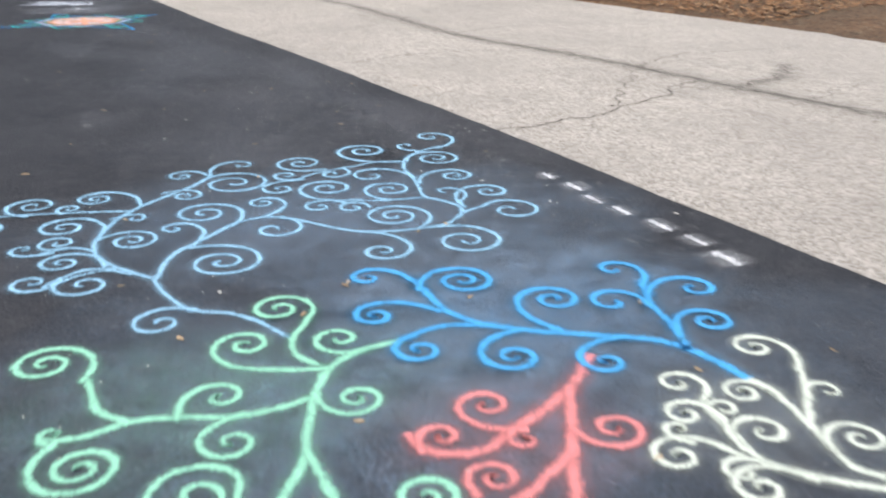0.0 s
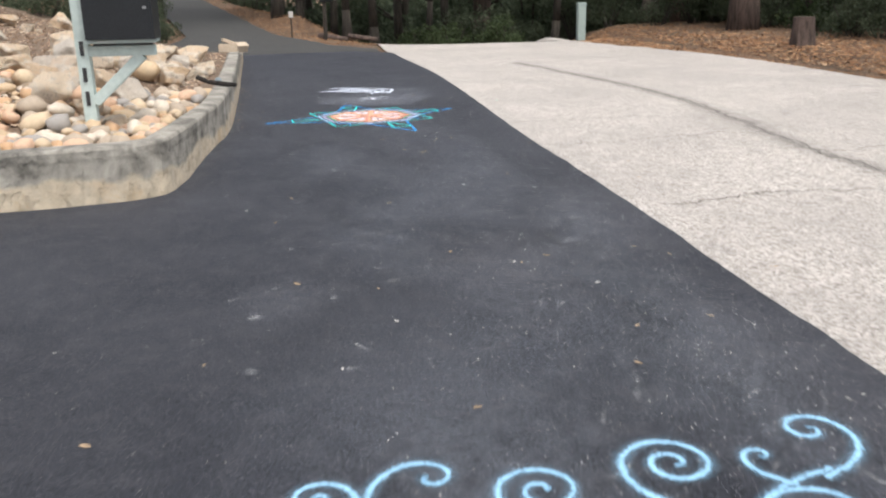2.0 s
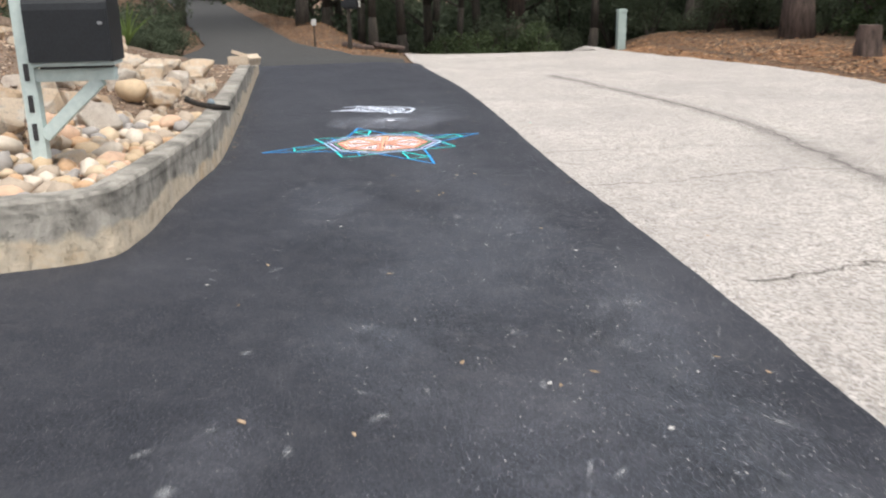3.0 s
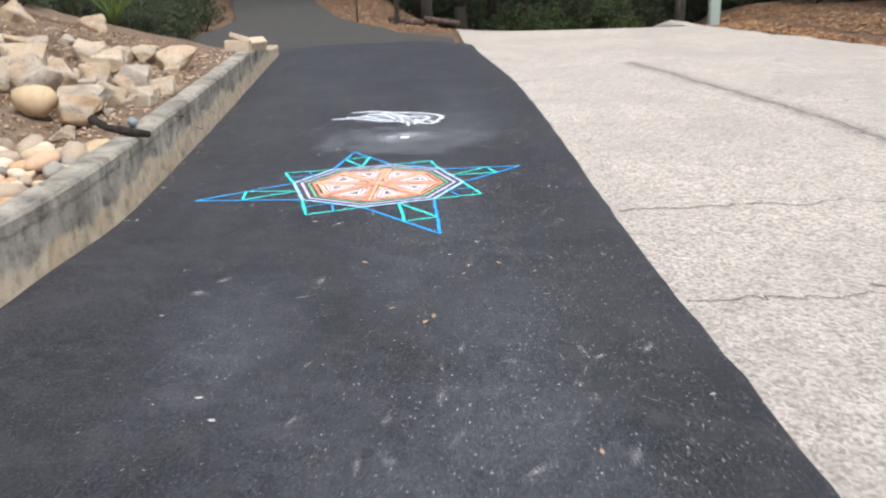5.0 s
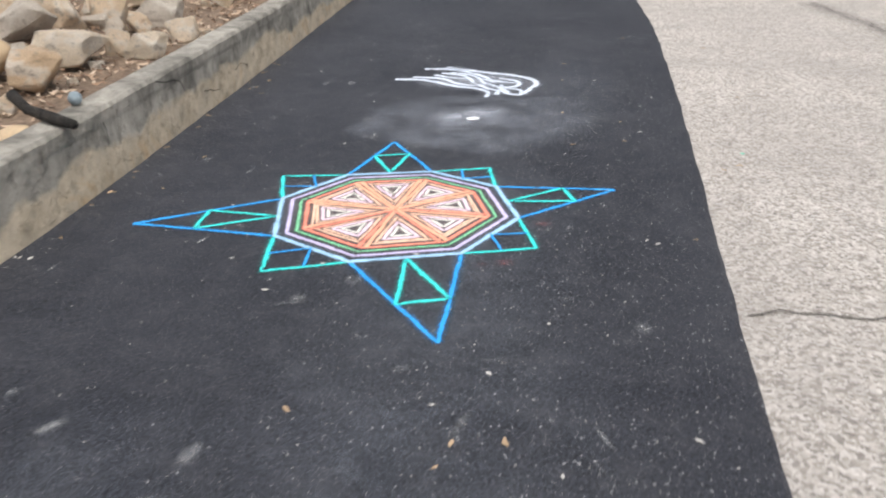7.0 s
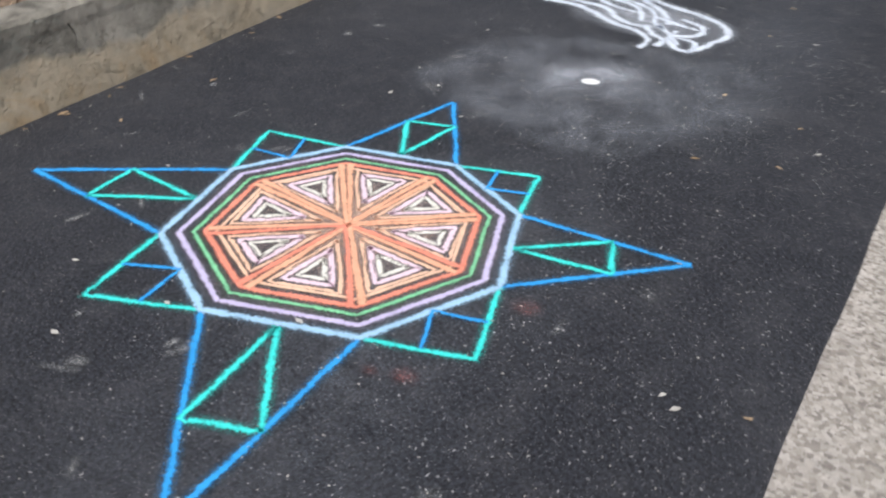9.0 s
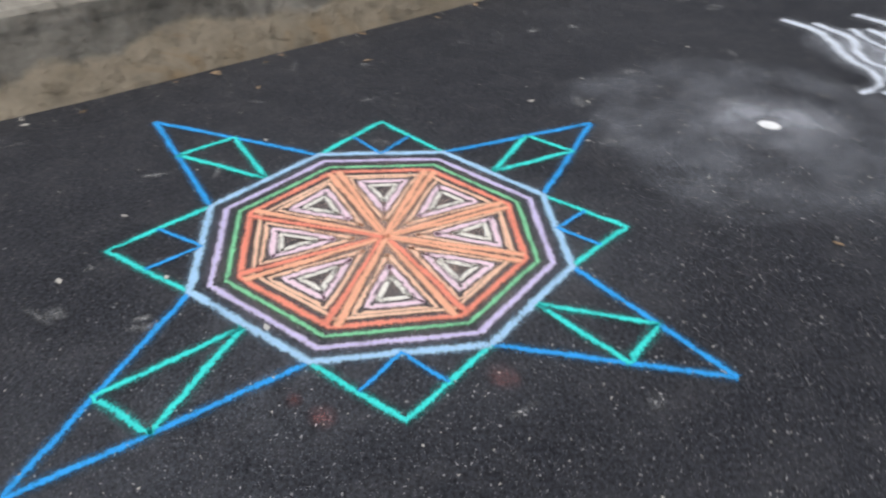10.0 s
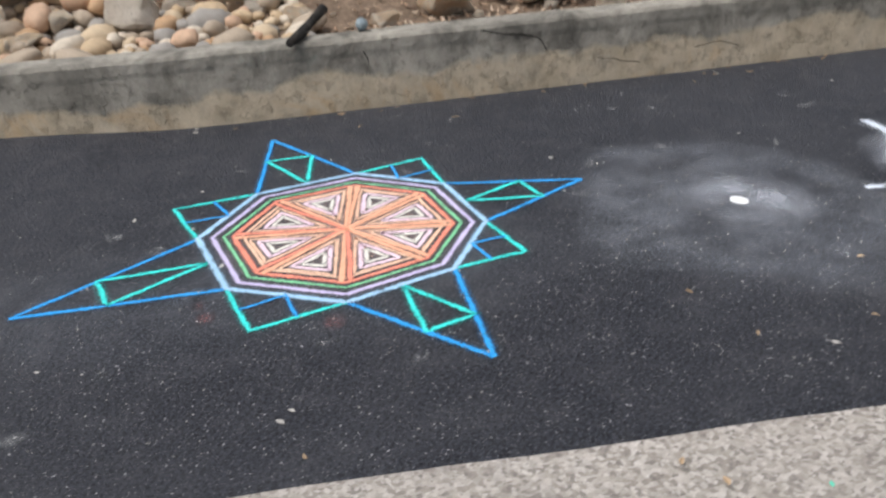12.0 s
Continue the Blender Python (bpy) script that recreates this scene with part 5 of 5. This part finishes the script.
dark_spots += [(2.6 + 1.25 * i + rng.uniform(-0.4, 0.4), 36.5 + (i % 3) * 2.6 + rng.uniform(-0.5, 0.5), rng.uniform(2.2, 2.9)) for i in range(18)] + [(-1.5 + 2.2 * i, 47 + (i % 2) * 3, rng.uniform(3.0, 3.6)) for i in range(11)] + [(1.0, 40, 1.5), (2.2, 41.5, 1.8), (3.4, 39.5, 1.8), (0.2, 44, 1.8), (1.6, 46, 2.2), (3.0, 44.5, 2.2), (-1.2, 48, 2.0), (-0.8, 40.5, 0.9), (0.1, 42.5, 1.3), (-1.5, 44.5, 1.3), (-2.6, 47.5, 1.5), (-4.0, 52, 1.7), (-5.6, 56, 2.0), (-3.0, 55, 2.2)] + [(3.0 + 2.6 * i, 55 + (i % 2) * 3, rng.uniform(4.2, 4.9)) for i in range(13)] + [(-13.0 + 2.4 * i, 62 + (i % 2) * 2, rng.uniform(2.6, 3.2)) for i in range(7)]
stand(make_shrub("dense dark green shrub in the shade of the trees", 1.3, 1.7, LEAF_DARK, 5), dark_spots, rng)
stand(make_shrub("mid green leafy shrub below the road edge", 1.0, 1.3, LEAF_MID, 6), [(rng.uniform(4.2, 8.8), rng.uniform(28.2, 31), rng.uniform(0.5, 0.9)) for _ in range(11)] + [(15 + rng.uniform(-1, 2), rng.uniform(20, 30), 1.1) for _ in range(8)], rng)
stand(make_shrub("dark hillside shrub above the planting bed", 1.2, 1.4, LEAF_DARK, 7), [(-2.55, 23.5, 0.5), (-2.75, 24.7, 0.6), (-3.0, 26.0, 0.7), (-2.7, 20.3, 0.5), (-2.0, 20.9, 0.4), (-2.3, 22.6, 0.7), (-3.4, 24.6, 0.9), (-3.6, 27.0, 0.9), (-2.2, 21.6, 0.5), (-3.3, 21.8, 0.8), (-3.2, 19.4, 0.5), (-4.1, 17.6, 0.8), (-5.2, 15.3, 1.0), (-4.8, 20.5, 1.0), (-6.5, 18, 1.2), (-7.5, 13.0, 1.1), (-4.6, 24, 1.0), (-6.3, 28, 1.2), (-7.0, 33, 1.2), (-8.6, 38, 1.4), (-10.6, 44, 1.5), (-2.75, 22.4, 0.45), (-2.2, 20.7, 0.32), (-2.25, 21.9, 0.34), (-2.4, 23.0, 0.36), (-2.3, 24.3, 0.38), (-2.3, 26.4, 0.4), (-2.6, 25.4, 0.45), (-2.75, 27.4, 0.5), (-2.95, 28.8, 0.6), (-3.3, 30.4, 0.6), (-3.9, 32.4, 0.7), (4.6, 37, 0.9), (4.0, 43, 1.1), (2.5, 52, 1.8), (-1, 56, 1.8), (-5, 58, 2.0), (-15, 58, 2.2), (-12, 60, 2.2), (-9, 58, 2.2), (-18, 60, 2.2)], rng)

blades = tagged(new("strap_plant"), "clump of pale green strap-like leaves in the bed", "plant")
bm = bmesh.new()
rng2 = random.Random(2)
for i in range(34):
    a, tilt, length = rng2.uniform(0, 6.3), rng2.uniform(0.1, 0.75), rng2.uniform(0.3, 0.6)
    out, side = Vector((math.cos(a), math.sin(a), 0)), Vector((-math.sin(a), math.cos(a), 0))
    last = None
    for k in range(5):
        t = k / 4
        c = out * (length * t * math.sin(tilt) * (1 + 0.6 * t)) + Vector((0, 0, length * t * (1 - 0.35 * t * tilt)))
        w = 0.014 * (1 - t) + 0.001
        pair = (bm.verts.new(c + side * w), bm.verts.new(c - side * w))
        if last:
            bm.faces.new((last[0], last[1], pair[1], pair[0]))
        last = pair
part("leaf_blades", bm, LEAF_PALE, blades)
blades.matrix_basis = Matrix.Translation(at(-2.0, 19.7, bed_top(-2.0, 19.7))) @ Matrix.Diagonal((1.35, 1.35, 1.45, 1))

# ---- right bank: stump, pedestal, far mailbox ----
bm = bmesh.new()
for k in range(3):
    limb(bm, Vector((0, 0, -0.1 + 0.22 * k)), Vector((0, 0, 0.14 + 0.22 * k)), 0.27 - 0.02 * k, 0.25 - 0.02 * k, 14)
for v in bm.verts:
    v.co.xy *= 1 + 0.2 * noise.noise(Vector((v.co.x * 4, v.co.y * 4, v.co.z)))
stump = tagged(link_mesh("tree_stump", bm, PINE), "short weathered brown tree stump on leaf litter", "stump")
stump.matrix_basis = Matrix.Translation(at(11.15, 19.1, land(11.15, 19.1)))
pedestal = tagged(new("utility_pedestal"), "pale grey-green utility pedestal standing beside the road", "utility box")
bm = bmesh.new()
box(bm, pose(0, 0, 0), 0.22, 0.20, 0.98, 0.015)
part("cabinet", bm, PEDESTAL, pedestal)
bm = bmesh.new()
box(bm, pose(0, 0, 0.98), 0.24, 0.22, 0.08, 0.015)
part("cap", bm, PEDESTAL, pedestal)
pedestal.matrix_basis = Matrix.Translation(at(8.82, 26.3, land(8.82, 26.3) - 0.02)) @ Matrix.Rotation(0.5, 4, "Z")
far_mail = tagged(new("far_mailbox"), "small black mailbox on a wooden post across the road", "mailbox")
bm = bmesh.new()
box(bm, pose(0, 0, -0.4), 0.09, 0.09, 1.35, 0.005)
part("post", bm, OAK, far_mail)
bm = bmesh.new()
box(bm, pose(0.05, 0, 0.95), 0.46, 0.2, 0.26, 0.06)
part("box", bm, BOX_BLACK, far_mail)
bm = bmesh.new()
box(bm, pose(0.285, 0, 1.0), 0.012, 0.16, 0.16, 0.002)
part("door", bm, PETAL, far_mail, "pale mailbox door")
far_mail.matrix_basis = Matrix.Translation(at(1.88, 26.9, land(1.88, 26.9))) @ Matrix.Rotation(0.3, 4, "Z")

marker = tagged(new("marker_post"), "thin dark marker post with a small white plate", "marker post")
bm = bmesh.new()
box(bm, pose(0, 0, -0.3), 0.035, 0.035, 0.95, 0.004)
part("post", bm, OAK, marker)
bm = bmesh.new()
box(bm, pose(0, -0.028, 0.50), 0.12, 0.02, 0.16, 0.004)
part("plate", bm, PETAL, marker, "small white plate")
marker.matrix_basis = Matrix.Translation(at(0.98, 27.2, land(0.98, 27.2))) @ Matrix.Rotation(0.5, 4, "Z")

bm = bmesh.new()
for a, b, r0, r1 in ((at(1.7, 27.6), at(2.5, 27.3), 0.09, 0.08), (at(2.5, 27.3), at(3.3, 27.2), 0.08, 0.05)):
    limb(bm, a + Vector((0, 0, land(2.2, 27.4) + 0.07)), b + Vector((0, 0, land(2.8, 27.3) + 0.07)), r0, r1, 8)
tagged(link_mesh("fallen_log", bm, PINE, shade=True), "weathered fallen log lying beside the side road", "log")

# ---- fallen leaves and pale flakes ----
def leaf_mesh(seed):
    rng = random.Random(seed)
    bm = bmesh.new()
    spine = [Vector((x, 0.006 * math.sin(x * 60 + seed), 0.004 + 0.10 * x * x * 3)) for x in (-0.028, -0.012, 0.004, 0.018, 0.03)]
    wide = [0.002, 0.011, 0.013, 0.009, 0.001]
    last = None
    for p, w in zip(spine, wide):
        w *= rng.uniform(0.7, 1.2)
        row = (bm.verts.new(p + Vector((0, w, 0.004))), bm.verts.new(p), bm.verts.new(p - Vector((0, w, -0.003))))
        if last:
            bm.faces.new((last[0], last[1], row[1], row[0]))
            bm.faces.new((last[1], last[2], row[2], row[1]))
        last = row
    return bm


rng = random.Random(31)
leaf_data = []
for i in range(5):
    ob = link_mesh("fallen_leaf", leaf_mesh(i), DRY_LEAF)
    leaf_data.append(ob.data)
    bpy.data.objects.remove(ob)
leaf_spots = [(-4.40, 13.44), (-4.60, 13.21), (-5.01, 13.75), (-4.61, 13.78), (-5.74, 10.40), (-5.38, 10.04), (-3.70, 13.41), (-3.74, 13.30), (-3.24, 9.97), (-1.9, 7.15), (-0.66, 6.0), (-0.73, 6.39), (-6.14, 11.80), (-1.38, 7.26), (-1.47, 7.09), (-3.40, 10.61), (-3.28, 10.71), (-3.24, 9.90), (-2.90, 10.42), (-2.46, 10.64), (-3.45, 9.97), (-3.37, 10.50)]
for _ in range(34):
    s = rng.uniform(4, 17)
    leaf_spots.append(tuple(at(rng.uniform(0.4, 3.9), s).xy))
for _ in range(16):
    leaf_spots.append(tuple(at(rng.uniform(0.4, 2.6), rng.uniform(1.2, 3.4)).xy))
for _ in range(26):
    s = rng.uniform(9.5, 17)
    leaf_spots.append(tuple(at(wall_n(s) + abs(rng.gauss(0, 0.10)) + 0.03, s).xy))
for x, y in leaf_spots:
    if math.hypot(x + 4.74, y - 11.85) < 1.25:
        continue
    ob = tagged(new("fallen_leaf", rng.choice(leaf_data)), "small dry tan leaf lying on the asphalt", "leaf", "fallen leaves")
    k = rng.uniform(0.4, 0.85)
    ob.matrix_basis = pose(x, y, 0.003, 0, 0, rng.uniform(0, 360)) @ Matrix.Diagonal((k, k, k, 1))
bm = bmesh.new()
for i in range(5600):
    p = at(rng.uniform(-1.5, 3.3), rng.uniform(0, 21), 0.004) if i < 2200 else at(wall_n(8.9 + i % 90 * 0.1) + abs(rng.gauss(0, 0.09)) + 0.02, 8.9 + i % 90 * 0.1, 0.004) if i < 2700 else at(3.3 - abs(rng.gauss(0, 1.2)), rng.uniform(3, 17), 0.004)
    if p.y > 7 and 0.86 * p.x + 0.51 * p.y < 0.4:
        continue
    a, r = rng.uniform(0, 6.3), rng.choice((0.001, 0.0015, 0.0015, 0.002, 0.002, 0.0025, 0.003, 0.004) if i % 60 else (0.008, 0.010, 0.013))
    bm.faces.new([bm.verts.new(p + Vector((math.cos(a + t) * r * q, math.sin(a + t) * r * q, rng.uniform(0, 0.003)))) for t, q in ((0, 1.5), (1.3, 0.7), (3.0, 1.3), (4.6, 0.8))])
tagged(link_mesh("pale_flakes", bm, PETAL), "tiny pale petals and bark flakes scattered on asphalt", "debris", kind="stuff")

# pale flakes for stone chips; the glint of light on them is their colour
bm = bmesh.new()
for i in range(5200):
    n, s = 3.42 - abs(rng.gauss(0, 0.85)), rng.uniform(9.0, 15.5) if i % 3 else rng.uniform(4.5, 9.0)
    p = at(n, s, 0.0035)
    if n < 0.6 or math.hypot(p.x - CX, p.y - CY) < 0.62:
        continue
    a, r = rng.uniform(0, 6.3), rng.choice((0.0014, 0.0018, 0.002, 0.0025, 0.003, 0.0038))
    bm.faces.new([bm.verts.new(p + Vector((math.cos(a + t) * r * q, math.sin(a + t) * r * q, rng.uniform(0, 0.002)))) for t, q in ((0, 1.8), (1.4, 0.6), (3.1, 1.6), (4.7, 0.7))])
tagged(link_mesh("stone_grit", bm, GRIT_GLINT), "pale stone chips with their glint put into the colour on black asphalt", "grit", kind="stuff")
crumb = tagged(link_mesh("chalk_crumb", pebble(9, 0.6, 0.3, 1), plain_material("mint_chalk_stub", (0.10, 0.72, 0.52), (0.16, 0.80, 0.60), 60, 0.9)), "small broken mint green chalk crumb on the pale road", "chalk")
crumb.matrix_basis = pose(-3.78, 13.65, -0.006, 0, 0, 30) @ Matrix.Diagonal((0.022, 0.014, 0.012, 1))


def scatter(name, label, material, count, spots, lift, seed, size=1.0):
    """Loose bits of leaf lying on the ground, one mesh."""
    rng = random.Random(seed)
    bm = bmesh.new()
    for _ in range(count):
        n, s = spots(rng)
        p = at(n, s, lift(n, s) + 0.012)
        a, l, w = rng.uniform(0, 6.3), size * rng.uniform(0.025, 0.075), size * rng.uniform(0.012, 0.03)
        way, side = Vector((math.cos(a), math.sin(a), rng.uniform(-0.3, 0.3))), Vector((-math.sin(a), math.cos(a), rng.uniform(-0.3, 0.3)))
        bm.faces.new([bm.verts.new(p + way * x * l + side * y * w + Vector((0, 0, z))) for x, y, z in ((-1, 0, 0.01), (-0.1, -1, 0), (1, 0, 0.02), (0.1, 1, 0.004))])
    return tagged(link_mesh(name, bm, material), label, "leaf litter", kind="stuff")


def bank_height(n, s):
    return ground_height(n, s) + 0.01


def bank_spot(rng):
    s = rng.uniform(8, 29)
    return 9.75 - 1.55 * smooth(18, 26.5, s) + abs(rng.gauss(0, 1.9)), s


scatter("leaf_litter", "rusty orange fallen leaves covering the roadside bank", LEAF_BITS, 9000, bank_spot, bank_height, 51)
scatter("bark_mulch", "loose brown bark and leaf pieces on the bed", MULCH_BITS, 9000, lambda r: (wall_n(15) - r.uniform(0.3, 5.0), r.uniform(9.3, 19.0)), bed_top, 52, 0.55)
scatter("leaf_litter", "brown fallen leaves covering the bank beside the side road", LEAF_BITS, 2600, lambda r: (lambda s: (side_n(s) + 1.35 + abs(r.gauss(0, 1.4)), s))(r.uniform(25.2, 38)), bank_height, 53, 0.75)
